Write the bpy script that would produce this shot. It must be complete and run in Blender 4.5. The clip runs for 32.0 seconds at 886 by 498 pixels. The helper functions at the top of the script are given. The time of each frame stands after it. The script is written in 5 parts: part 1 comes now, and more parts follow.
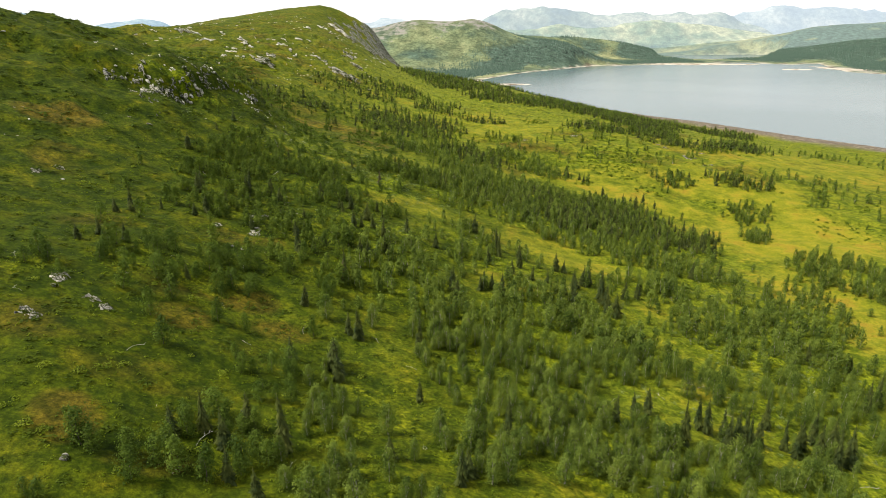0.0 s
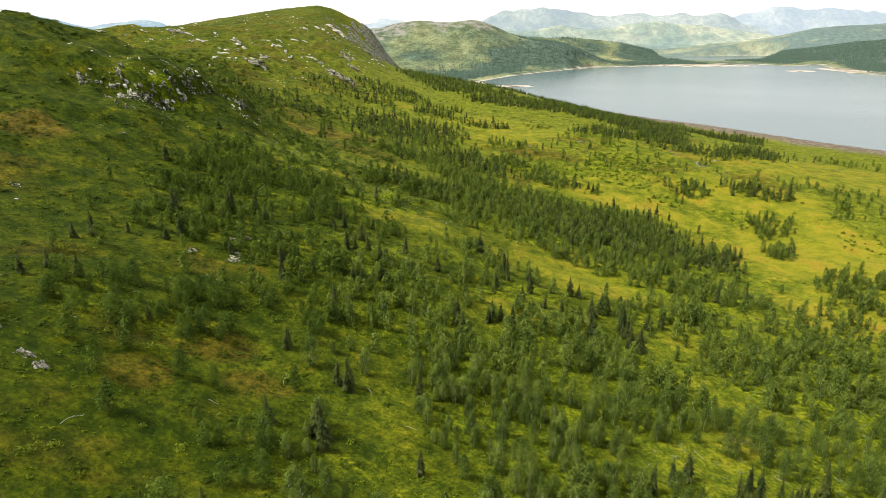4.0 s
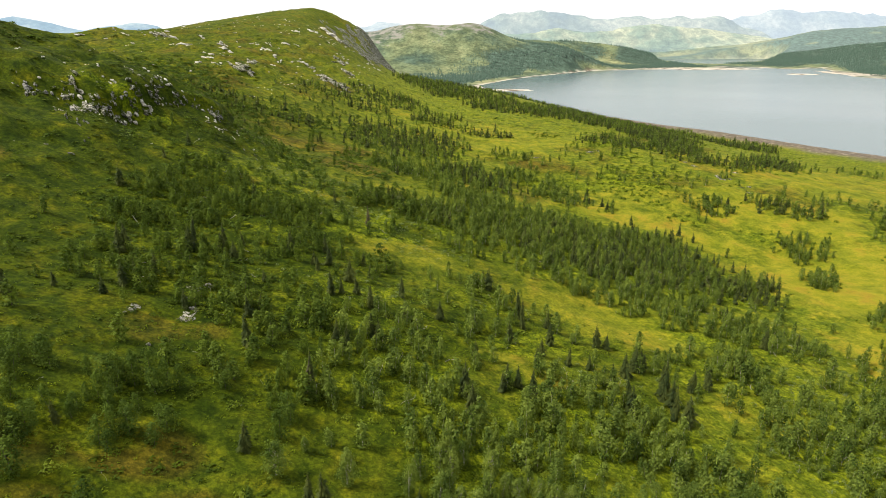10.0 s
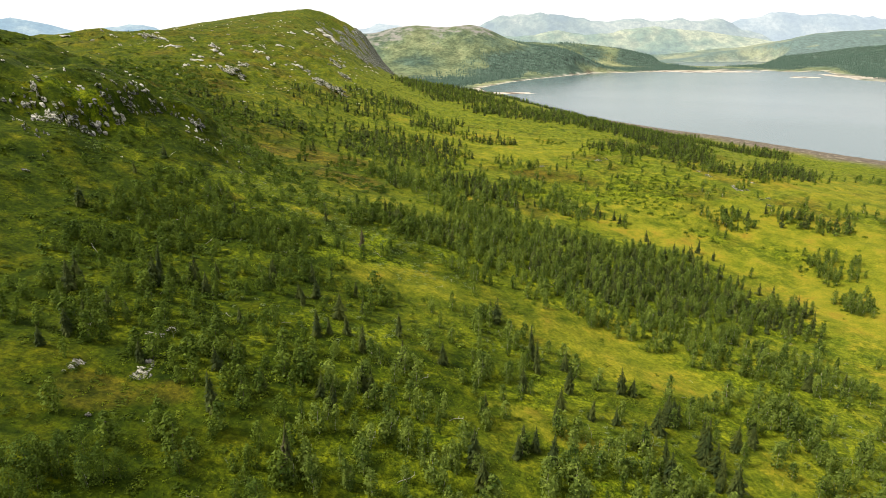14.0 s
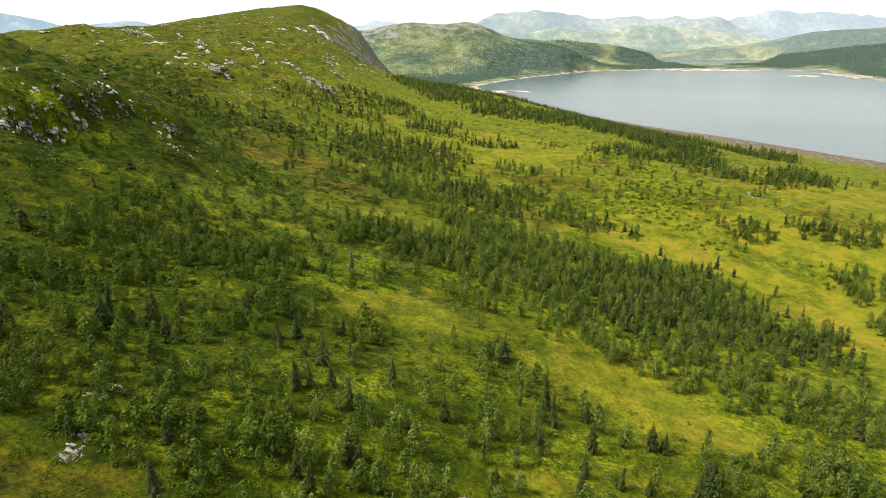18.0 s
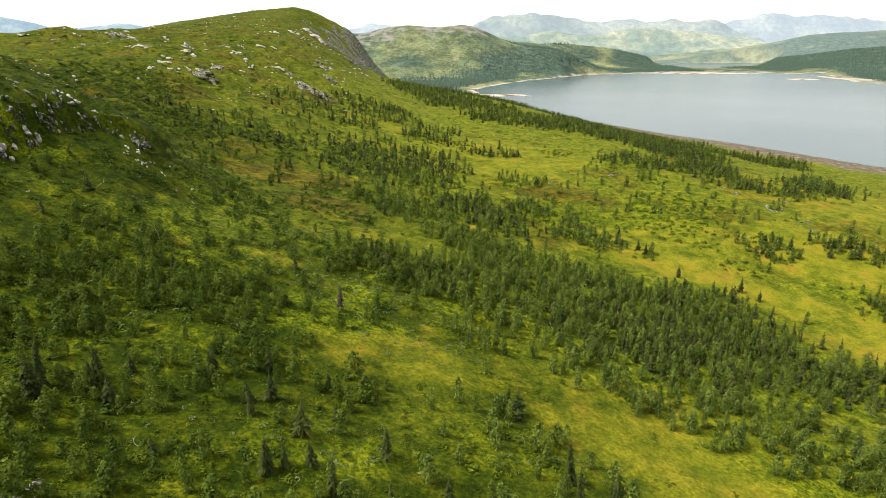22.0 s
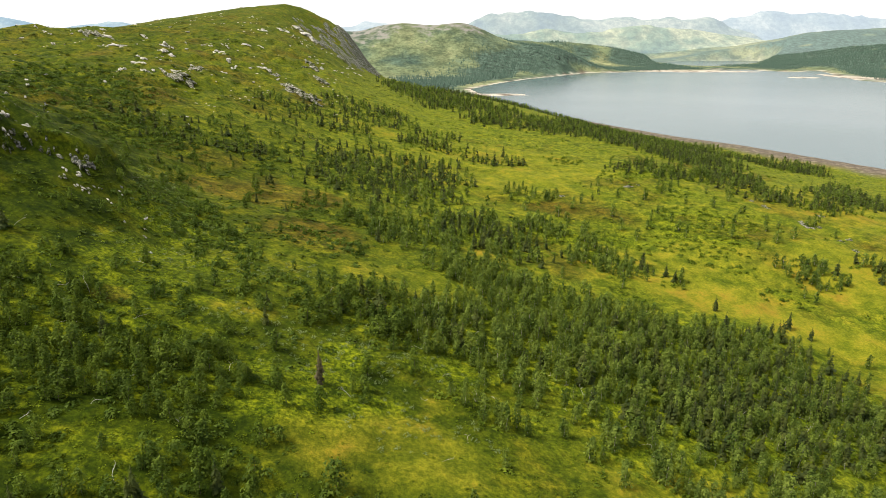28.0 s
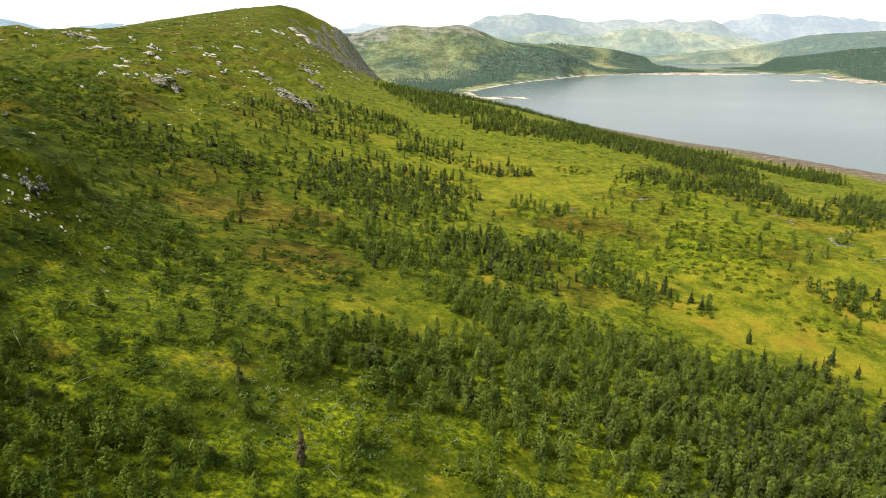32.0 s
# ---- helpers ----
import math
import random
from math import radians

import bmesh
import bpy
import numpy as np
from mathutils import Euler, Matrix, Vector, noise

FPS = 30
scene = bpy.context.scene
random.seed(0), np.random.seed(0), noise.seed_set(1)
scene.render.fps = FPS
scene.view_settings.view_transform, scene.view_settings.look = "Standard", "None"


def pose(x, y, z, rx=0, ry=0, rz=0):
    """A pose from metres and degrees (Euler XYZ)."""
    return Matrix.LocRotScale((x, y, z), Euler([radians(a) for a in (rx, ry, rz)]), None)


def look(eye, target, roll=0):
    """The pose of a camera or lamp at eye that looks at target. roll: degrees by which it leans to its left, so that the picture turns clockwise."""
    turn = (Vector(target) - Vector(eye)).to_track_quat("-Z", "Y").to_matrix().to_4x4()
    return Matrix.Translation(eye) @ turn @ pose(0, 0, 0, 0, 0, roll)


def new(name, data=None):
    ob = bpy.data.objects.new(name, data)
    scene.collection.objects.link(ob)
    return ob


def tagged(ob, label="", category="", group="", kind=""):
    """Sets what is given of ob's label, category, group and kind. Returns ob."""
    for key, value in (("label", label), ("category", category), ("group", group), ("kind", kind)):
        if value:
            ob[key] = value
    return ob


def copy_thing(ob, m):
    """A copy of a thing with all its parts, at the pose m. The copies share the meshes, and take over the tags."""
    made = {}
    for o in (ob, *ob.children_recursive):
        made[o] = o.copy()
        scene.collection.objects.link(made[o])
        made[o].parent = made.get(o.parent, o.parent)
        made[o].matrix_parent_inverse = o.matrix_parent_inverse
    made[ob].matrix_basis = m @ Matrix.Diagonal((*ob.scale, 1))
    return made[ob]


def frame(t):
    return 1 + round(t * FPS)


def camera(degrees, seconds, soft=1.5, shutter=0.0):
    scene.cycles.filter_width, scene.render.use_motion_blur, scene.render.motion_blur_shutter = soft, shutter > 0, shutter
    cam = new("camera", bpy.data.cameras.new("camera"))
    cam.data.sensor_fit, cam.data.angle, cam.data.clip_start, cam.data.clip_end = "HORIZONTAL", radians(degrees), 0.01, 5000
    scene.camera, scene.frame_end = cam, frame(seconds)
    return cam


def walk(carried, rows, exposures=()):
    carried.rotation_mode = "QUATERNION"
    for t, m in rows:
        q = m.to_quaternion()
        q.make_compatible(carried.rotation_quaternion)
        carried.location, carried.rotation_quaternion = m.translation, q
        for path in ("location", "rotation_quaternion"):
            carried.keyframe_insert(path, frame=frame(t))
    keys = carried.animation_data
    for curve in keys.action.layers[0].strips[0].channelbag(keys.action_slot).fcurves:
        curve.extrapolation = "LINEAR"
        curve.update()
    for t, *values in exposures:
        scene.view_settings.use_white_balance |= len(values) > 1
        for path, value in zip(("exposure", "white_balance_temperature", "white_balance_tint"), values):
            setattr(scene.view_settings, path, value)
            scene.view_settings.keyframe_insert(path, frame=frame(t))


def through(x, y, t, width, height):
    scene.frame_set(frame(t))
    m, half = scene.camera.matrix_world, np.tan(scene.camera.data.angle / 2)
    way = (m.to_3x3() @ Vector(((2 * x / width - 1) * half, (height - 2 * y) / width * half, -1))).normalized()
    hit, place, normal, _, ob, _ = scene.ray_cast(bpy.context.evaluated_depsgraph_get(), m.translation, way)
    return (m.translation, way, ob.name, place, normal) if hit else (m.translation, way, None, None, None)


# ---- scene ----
# ---- camera: a level flight along the slope ----
cam = camera(70.0, 32.0, soft=0.7)
PATH = [
    (0, (0.00, 0.00, 86.00), (0.0802, 1.8937, 85.3617), -0.15),
    (1, (-0.01, 4.33, 86.02), (0.0725, 6.2291, 85.3806), -0.10),
    (2, (-0.02, 8.69, 86.03), (0.0669, 10.5860, 85.3972), -0.07),
    (3, (-0.02, 13.07, 86.05), (0.0625, 14.9639, 85.4137), -0.08),
    (3.5, (-0.02, 15.27, 86.06), (0.0616, 17.1610, 85.4239), -0.10),
    (4.5, (-0.02, 19.68, 86.08), (0.0619, 21.5785, 85.4445), -0.11),
    (5.5, (-0.02, 24.10, 86.10), (0.0621, 25.9961, 85.4652), -0.13),
    (6.5, (-0.02, 28.54, 86.12), (0.0648, 30.4400, 85.4873), -0.15),
    (7.5, (-0.01, 33.00, 86.14), (0.0699, 34.8996, 85.5097), -0.16),
    (8.5, (-0.01, 37.48, 86.17), (0.0766, 39.3737, 85.5322), -0.11),
    (9, (-0.00, 39.72, 86.18), (0.0804, 41.6164, 85.5455), -0.12),
    (9.5, (-0.00, 41.97, 86.19), (0.0850, 43.8624, 85.5590), -0.14),
    (10, (0.00, 44.22, 86.20), (0.0897, 46.1120, 85.5742), -0.15),
    (10.5, (0.01, 46.47, 86.21), (0.0949, 48.3649, 85.5907), -0.16),
    (11, (0.01, 48.72, 86.23), (0.1001, 50.6203, 85.6068), -0.16),
    (11.5, (0.01, 50.98, 86.24), (0.1054, 52.8779, 85.6215), -0.18),
    (12, (0.02, 53.24, 86.25), (0.1105, 55.1374, 85.6348), -0.17),
    (12.5, (0.02, 55.50, 86.27), (0.1156, 57.3992, 85.6478), -0.15),
    (13, (0.03, 57.76, 86.28), (0.1211, 59.6632, 85.6612), -0.13),
    (14, (0.04, 62.30, 86.31), (0.1335, 64.1971, 85.6886), -0.05),
    (14.5, (0.04, 64.57, 86.33), (0.1389, 66.4666, 85.7018), -0.02),
    (15.5, (0.05, 69.12, 86.36), (0.1498, 71.0133, 85.7310), 0.03),
    (16.5, (0.06, 73.66, 86.39), (0.1607, 75.5600, 85.7601), 0.08),
    (17.5, (0.07, 78.22, 86.42), (0.1707, 80.1142, 85.7929), 0.12),
    (18.5, (0.07, 82.78, 86.46), (0.1811, 84.6723, 85.8298), 0.12),
    (19.5, (0.08, 87.34, 86.49), (0.1910, 89.2322, 85.8680), 0.13),
    (20.5, (0.09, 91.90, 86.53), (0.1993, 93.7927, 85.9073), 0.14),
    (21.5, (0.09, 96.45, 86.57), (0.2058, 98.3523, 85.9470), 0.14),
    (22.5, (0.09, 101.01, 86.61), (0.2102, 102.9102, 85.9878), 0.12),
    (23.5, (0.09, 105.57, 86.65), (0.2137, 107.4649, 86.0293), 0.12),
    (24.5, (0.09, 110.12, 86.69), (0.2144, 112.0154, 86.0716), 0.11),
    (25.5, (0.09, 114.66, 86.74), (0.2128, 116.5606, 86.1148), 0.10),
    (26.5, (0.08, 119.20, 86.78), (0.2066, 121.0953, 86.1596), 0.10),
    (27.5, (0.07, 123.73, 86.83), (0.2003, 125.6300, 86.2044), 0.09),
    (28.5, (0.06, 128.26, 86.88), (0.1906, 130.1525, 86.2527), 0.08),
    (29.5, (0.05, 132.77, 86.93), (0.1785, 134.6655, 86.3038), 0.14),
    (30.5, (0.03, 137.27, 86.98), (0.1637, 139.1674, 86.3571), 0.16),
    (31.25, (0.02, 140.64, 87.02), (0.1503, 142.5355, 86.3983), 0.17),
    (32, (0.00, 144.00, 87.06), (0.1349, 145.8966, 86.4391), 0.18),
]
walk(cam, [(t, look(eye, target, roll)) for t, eye, target, roll in PATH], exposures=[(0.0, 1.12), (32.0, 1.06)])

# ---- sky and sun ----
SUN_UP, SUN_TURN = radians(54), radians(-98)  # height, and turn from straight ahead (left is negative)
world = bpy.data.worlds.new("sky")
scene.world = world
world.use_nodes = True
wn, wl = world.node_tree.nodes, world.node_tree.links
wn.clear()
w_out, w_bg = wn.new("ShaderNodeOutputWorld"), wn.new("ShaderNodeBackground")
w_sky = wn.new("ShaderNodeTexSky")
w_sky.sky_type, w_sky.sun_disc, w_sky.sun_elevation, w_sky.sun_rotation = "NISHITA", False, SUN_UP, SUN_TURN
w_sky.dust_density, w_sky.air_density = 3.0, 1.2
w_co, w_noise, w_ramp = wn.new("ShaderNodeTexCoord"), wn.new("ShaderNodeTexNoise"), wn.new("ShaderNodeValToRGB")
w_map, w_xyz, w_low = wn.new("ShaderNodeMapping"), wn.new("ShaderNodeSeparateXYZ"), wn.new("ShaderNodeValToRGB")
w_map.inputs["Scale"].default_value = (1.0, 1.0, 5.0)
w_noise.inputs["Scale"].default_value, w_noise.inputs["Detail"].default_value = 2.6, 6.0
w_ramp.color_ramp.elements[0].position, w_ramp.color_ramp.elements[1].position = 0.36, 0.62
w_ramp.color_ramp.elements[0].color, w_ramp.color_ramp.elements[1].color = (0.84, 0.84, 0.84, 1), (1.0, 1.0, 1.0, 1)
w_mix, w_haze = wn.new("ShaderNodeMix"), wn.new("ShaderNodeMix")
w_mix.data_type = w_haze.data_type = "RGBA"
w_mix.inputs["B"].default_value = (8.2, 8.1, 7.8, 1)  # thin cloud
w_haze.inputs["B"].default_value = (10.2, 10.2, 10.1, 1)  # bright haze low over the horizon
w_low.color_ramp.elements[0].position, w_low.color_ramp.elements[1].position = 0.02, 0.28
w_low.color_ramp.elements[0].color, w_low.color_ramp.elements[1].color = (0.75, 0.75, 0.75, 1), (0.0, 0.0, 0.0, 1)
wl.new(w_co.outputs["Generated"], w_map.inputs["Vector"])
wl.new(w_co.outputs["Generated"], w_xyz.inputs["Vector"])
wl.new(w_xyz.outputs["Z"], w_low.inputs["Fac"])
wl.new(w_map.outputs["Vector"], w_noise.inputs["Vector"])
wl.new(w_noise.outputs["Fac"], w_ramp.inputs["Fac"])
wl.new(w_ramp.outputs["Color"], w_mix.inputs["Factor"])
wl.new(w_sky.outputs["Color"], w_mix.inputs["A"])
wl.new(w_low.outputs["Color"], w_haze.inputs["Factor"])
wl.new(w_mix.outputs["Result"], w_haze.inputs["A"])
wl.new(w_haze.outputs["Result"], w_bg.inputs["Color"])
wl.new(w_bg.outputs["Background"], w_out.inputs["Surface"])
w_bg.inputs["Strength"].default_value = 0.060
sun = new("sun", bpy.data.lights.new("sun", "SUN"))
sun.data.energy, sun.data.angle, sun.data.color = 3.2, radians(18.0), (1.0, 0.93, 0.80)
sun.matrix_world = look((0, 0, 300), (-300 * math.sin(SUN_TURN) / math.tan(SUN_UP), -300 * math.cos(SUN_TURN) / math.tan(SUN_UP), 0))


# ---- materials ----
def material(name, rough=0.8, metal=0.0):
    m = bpy.data.materials.new(name)
    m.use_nodes = True
    b = m.node_tree.nodes["Principled BSDF"]
    b.inputs["Roughness"].default_value, b.inputs["Metallic"].default_value = rough, metal
    b.inputs["Specular IOR Level"].default_value = 0.06
    return m, m.node_tree.nodes, m.node_tree.links, b


def noise_of(n, l, scale, detail=4.0, rough=0.55, where=None):
    t = n.new("ShaderNodeTexNoise")
    t.inputs["Scale"].default_value, t.inputs["Detail"].default_value, t.inputs["Roughness"].default_value = scale, detail, rough
    if where is None:
        where = n.new("ShaderNodeNewGeometry").outputs["Position"]
    l.new(where, t.inputs["Vector"])
    return t.outputs["Fac"]


def steps(n, l, fac, *stops):
    r = n.new("ShaderNodeValToRGB")
    e = r.color_ramp.elements
    while len(e) < len(stops):
        e.new(0.5)
    for k, (pos, col) in zip(e, stops):
        k.position, k.color = pos, (*col, 1) if len(col) == 3 else col
    l.new(fac, r.inputs["Fac"])
    return r.outputs["Color"]


def blend(n, l, fac, a, b, how="MIX"):
    x = n.new("ShaderNodeMix")
    x.data_type, x.blend_type = "RGBA", how
    for sock, v in (("Factor", fac), ("A", a), ("B", b)):
        if isinstance(v, (int, float)):
            x.inputs[sock].default_value = v
        elif isinstance(v, tuple):
            x.inputs[sock].default_value = (*v, 1)
        else:
            l.new(v, x.inputs[sock])
    return x.outputs["Result"]


def maths(n, l, op, a, b=0.0, clamp=False):
    x = n.new("ShaderNodeMath")
    x.operation, x.use_clamp = op, clamp
    for i, v in enumerate((a, b)):
        if isinstance(v, (int, float)):
            x.inputs[i].default_value = v
        else:
            l.new(v, x.inputs[i])
    return x.outputs[0]


def relief(n, l, b, height, strength, distance):
    x = n.new("ShaderNodeBump")
    x.inputs["Strength"].default_value, x.inputs["Distance"].default_value = strength, distance
    l.new(height, x.inputs["Height"])
    l.new(x.outputs["Normal"], b.inputs["Normal"])


def attribute(n, name):
    a = n.new("ShaderNodeAttribute")
    a.attribute_name = name
    return a.outputs["Fac"]


def make_ground():
    m, n, l, b = material("mountain_heath", 0.9)
    big, mid, small = noise_of(n, l, 0.035, 5), noise_of(n, l, 0.16, 6, 0.6), noise_of(n, l, 1.5, 6, 0.68)
    fine = noise_of(n, l, 4.5, 5, 0.7)
    # Dark and pale green, mixed by a cover that also holds cloud shade.
    dark = steps(n, l, mid, (0.30, (0.014, 0.026, 0.001)), (0.50, (0.030, 0.045, 0.0012)), (0.72, (0.062, 0.068, 0.002)))
    pale = steps(n, l, mid, (0.30, (0.058, 0.082, 0.005)), (0.50, (0.098, 0.117, 0.007)), (0.72, (0.145, 0.143, 0.010)))
    grassy = steps(n, l, maths(n, l, "ADD", attribute(n, "grass"), maths(n, l, "MULTIPLY", maths(n, l, "SUBTRACT", big, 0.5), 1.4)), (0.1, (0, 0, 0)), (0.9, (1, 1, 1)))
    green = blend(n, l, grassy, dark, pale)
    tuft = steps(n, l, small, (0.40, (0.34, 0.42, 0.34)), (0.50, (0.92, 0.95, 0.92)), (0.60, (1.75, 1.65, 1.30)))
    clump = steps(n, l, noise_of(n, l, 0.42, 4, 0.55), (0.40, (0.30, 0.46, 0.30)), (0.50, (1.0, 1.0, 1.0)), (0.60, (1.50, 1.38, 1.20)))
    heath = steps(n, l, mid, (0.35, (0.044, 0.040, 0.004)), (0.60, (0.082, 0.066, 0.007)), (0.75, (0.066, 0.066, 0.005)))
    mire = steps(n, l, maths(n, l, "ADD", maths(n, l, "MULTIPLY", maths(n, l, "ADD", mid, noise_of(n, l, 0.055, 4)), 0.38), maths(n, l, "MULTIPLY", small, 0.24)), (0.36, (0.072, 0.096, 0.006)), (0.45, (0.126, 0.138, 0.008)), (0.54, (0.180, 0.168, 0.012)), (0.60, (0.195, 0.146, 0.015)), (0.67, (0.140, 0.095, 0.012)))
    lush = steps(n, l, small, (0.38, (0.050, 0.078, 0.003)), (0.60, (0.136, 0.166, 0.006)))
    col = blend(n, l, steps(n, l, maths(n, l, "ADD", attribute(n, "heath"), maths(n, l, "MULTIPLY", maths(n, l, "SUBTRACT", big, 0.5), 1.6)), (0.38, (0, 0, 0)), (0.72, (1, 1, 1))), green, heath)
    col = blend(n, l, steps(n, l, maths(n, l, "ADD", attribute(n, "lush"), maths(n, l, "MULTIPLY", maths(n, l, "SUBTRACT", mid, 0.5), 1.5)), (0.25, (0, 0, 0)), (0.85, (1, 1, 1))), col, lush)
    col = blend(n, l, steps(n, l, maths(n, l, "ADD", attribute(n, "mire"), maths(n, l, "MULTIPLY", maths(n, l, "SUBTRACT", mid, 0.5), 1.6)), (0.20, (0, 0, 0)), (0.95, (1, 1, 1))), col, mire)
    even = maths(n, l, "SUBTRACT", 0.55, maths(n, l, "MULTIPLY", attribute(n, "mire"), 0.42))
    col = blend(n, l, even, col, tuft, "MULTIPLY")
    col = blend(n, l, even, col, clump, "MULTIPLY")
    col = blend(n, l, 0.28, col, steps(n, l, fine, (0.38, (0.30, 0.30, 0.30)), (0.58, (1.5, 1.5, 1.45))), "MULTIPLY")
    stone = steps(n, l, fine, (0.35, (0.09, 0.088, 0.082)), (0.6, (0.28, 0.27, 0.245)))
    drawn = n.new("ShaderNodeMapping")
    drawn.inputs["Rotation"].default_value, drawn.inputs["Scale"].default_value = (0, 0, 0.75), (0.45, 1.5, 1.0)
    l.new(n.new("ShaderNodeNewGeometry").outputs["Position"], drawn.inputs["Vector"])
    bare = steps(n, l, maths(n, l, "ADD", attribute(n, "bare"), maths(n, l, "MULTIPLY", maths(n, l, "SUBTRACT", noise_of(n, l, 0.55, 6, 0.75, drawn.outputs["Vector"]), 0.5), 2.2)), (0.80, (0, 0, 0)), (0.86, (1, 1, 1)))
    col = blend(n, l, bare, col, stone)
    sand = steps(n, l, noise_of(n, l, 0.2, 7, 0.7), (0.36, (0.070, 0.058, 0.046)), (0.55, (0.130, 0.106, 0.082)), (0.70, (0.33, 0.29, 0.235)))
    col = blend(n, l, attribute(n, "sand"), col, sand)
    l.new(col, b.inputs["Base Color"])
    relief(n, l, b, maths(n, l, "ADD", maths(n, l, "MULTIPLY", small, 0.7), maths(n, l, "MULTIPLY", fine, 0.35)), 0.8, 0.30)
    return m


def make_far(name, near, dark, light, haze_colour, haze_glow):
    """Country so far off that it stands as a backdrop; its haze is put in as emission."""
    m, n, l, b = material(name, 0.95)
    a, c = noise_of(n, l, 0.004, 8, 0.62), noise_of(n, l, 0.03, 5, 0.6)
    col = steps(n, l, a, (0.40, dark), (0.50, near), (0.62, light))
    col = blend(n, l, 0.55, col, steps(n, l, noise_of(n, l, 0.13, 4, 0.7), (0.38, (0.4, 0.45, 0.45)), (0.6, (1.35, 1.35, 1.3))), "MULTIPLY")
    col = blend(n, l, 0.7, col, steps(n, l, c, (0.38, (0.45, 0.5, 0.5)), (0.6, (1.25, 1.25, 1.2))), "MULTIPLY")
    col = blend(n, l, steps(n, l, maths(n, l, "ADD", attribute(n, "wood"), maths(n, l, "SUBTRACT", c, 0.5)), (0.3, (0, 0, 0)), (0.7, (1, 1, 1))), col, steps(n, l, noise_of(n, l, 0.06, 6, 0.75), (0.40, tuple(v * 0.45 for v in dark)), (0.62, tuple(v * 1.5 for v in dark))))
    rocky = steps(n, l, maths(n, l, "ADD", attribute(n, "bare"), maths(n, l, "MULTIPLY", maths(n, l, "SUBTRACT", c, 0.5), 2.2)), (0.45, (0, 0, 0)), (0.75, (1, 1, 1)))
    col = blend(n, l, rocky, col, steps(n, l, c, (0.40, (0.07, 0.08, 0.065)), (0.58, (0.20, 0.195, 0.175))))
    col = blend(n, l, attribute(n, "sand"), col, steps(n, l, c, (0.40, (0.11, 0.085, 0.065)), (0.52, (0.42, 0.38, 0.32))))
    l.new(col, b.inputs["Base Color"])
    b.inputs["Emission Color"].default_value = (*haze_colour, 1)
    b.inputs["Emission Strength"].default_value = haze_glow
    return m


def make_leaf(name, dark, light, through=0.35, island=True, rough=0.6, lean=0.30):
    m, n, l, b = material(name, rough)
    out = n["Material Output"]
    pick = n.new("ShaderNodeNewGeometry").outputs["Random Per Island"] if island else noise_of(n, l, 1.2, 3)
    tone = blend(n, l, 0.5, steps(n, l, pick, (0.0, dark), (0.6, tuple(a + (b - a) * lean for a, b in zip(dark, light))), (1.0, light)), steps(n, l, noise_of(n, l, 0.34, 3), (0.40, dark), (0.62, light)))
    tone = blend(n, l, 0.35, tone, steps(n, l, n.new("ShaderNodeObjectInfo").outputs["Random"], (0.0, (0.65, 0.75, 0.7)), (1.0, (1.25, 1.15, 1.0))), "MULTIPLY")
    l.new(tone, b.inputs["Base Color"])
    t, x = n.new("ShaderNodeBsdfTranslucent"), n.new("ShaderNodeMixShader")
    l.new(blend(n, l, 1.0, tone, (1.2, 1.25, 0.6), "MULTIPLY"), t.inputs["Color"])
    x.inputs["Fac"].default_value = through
    l.new(b.outputs["BSDF"], x.inputs[1])
    l.new(t.outputs["BSDF"], x.inputs[2])
    l.new(x.outputs["Shader"], out.inputs["Surface"])
    return m


def make_simple(name, dark, light, scale, rough=0.85, depth=0.05, mid=None):
    m, n, l, b = material(name, rough)
    where = n.new("ShaderNodeTexCoord").outputs["Object"]
    a = noise_of(n, l, scale, 6, 0.65, where)
    stops = [(0.32, dark), (0.66, light)] if mid is None else [(0.30, dark), (0.48, mid), (0.66, light)]
    col = steps(n, l, a, *stops)
    col = blend(n, l, 0.4, col, steps(n, l, noise_of(n, l, scale * 6, 4, 0.7, where), (0.35, (0.55, 0.55, 0.55)), (0.6, (1.15, 1.15, 1.15))), "MULTIPLY")
    l.new(col, b.inputs["Base Color"])
    relief(n, l, b, noise_of(n, l, scale * 3, 6, 0.7, where), 0.8, depth)
    return m


def make_water():
    m, n, l, b = material("lake_water", 0.06)
    b.inputs["Base Color"].default_value = (0.055, 0.095, 0.106, 1)
    b.inputs["Specular IOR Level"].default_value, b.inputs["IOR"].default_value = 0.5, 1.33
    patch = noise_of(n, l, 0.0016, 2)
    l.new(steps(n, l, patch, (0.35, (0.16, 0.16, 0.16)), (0.65, (0.22, 0.22, 0.22))), b.inputs["Roughness"])
    return m


GROUND = make_ground()
# Haze is put in as paler, bluer base colour here, without emission.
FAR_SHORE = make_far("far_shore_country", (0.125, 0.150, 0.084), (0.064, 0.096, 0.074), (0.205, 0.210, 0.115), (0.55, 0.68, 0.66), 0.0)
# From here outwards the emission holds the haze.
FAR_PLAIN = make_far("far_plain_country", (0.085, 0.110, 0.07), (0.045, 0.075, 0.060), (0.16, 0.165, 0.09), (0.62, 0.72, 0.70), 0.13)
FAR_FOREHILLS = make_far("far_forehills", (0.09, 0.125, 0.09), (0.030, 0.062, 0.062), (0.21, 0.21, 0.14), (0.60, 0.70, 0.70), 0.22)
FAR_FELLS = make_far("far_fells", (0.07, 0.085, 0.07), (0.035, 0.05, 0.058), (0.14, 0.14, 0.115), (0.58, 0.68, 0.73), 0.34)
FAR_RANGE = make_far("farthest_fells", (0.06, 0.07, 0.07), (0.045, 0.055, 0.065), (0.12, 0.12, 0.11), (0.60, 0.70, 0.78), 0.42)
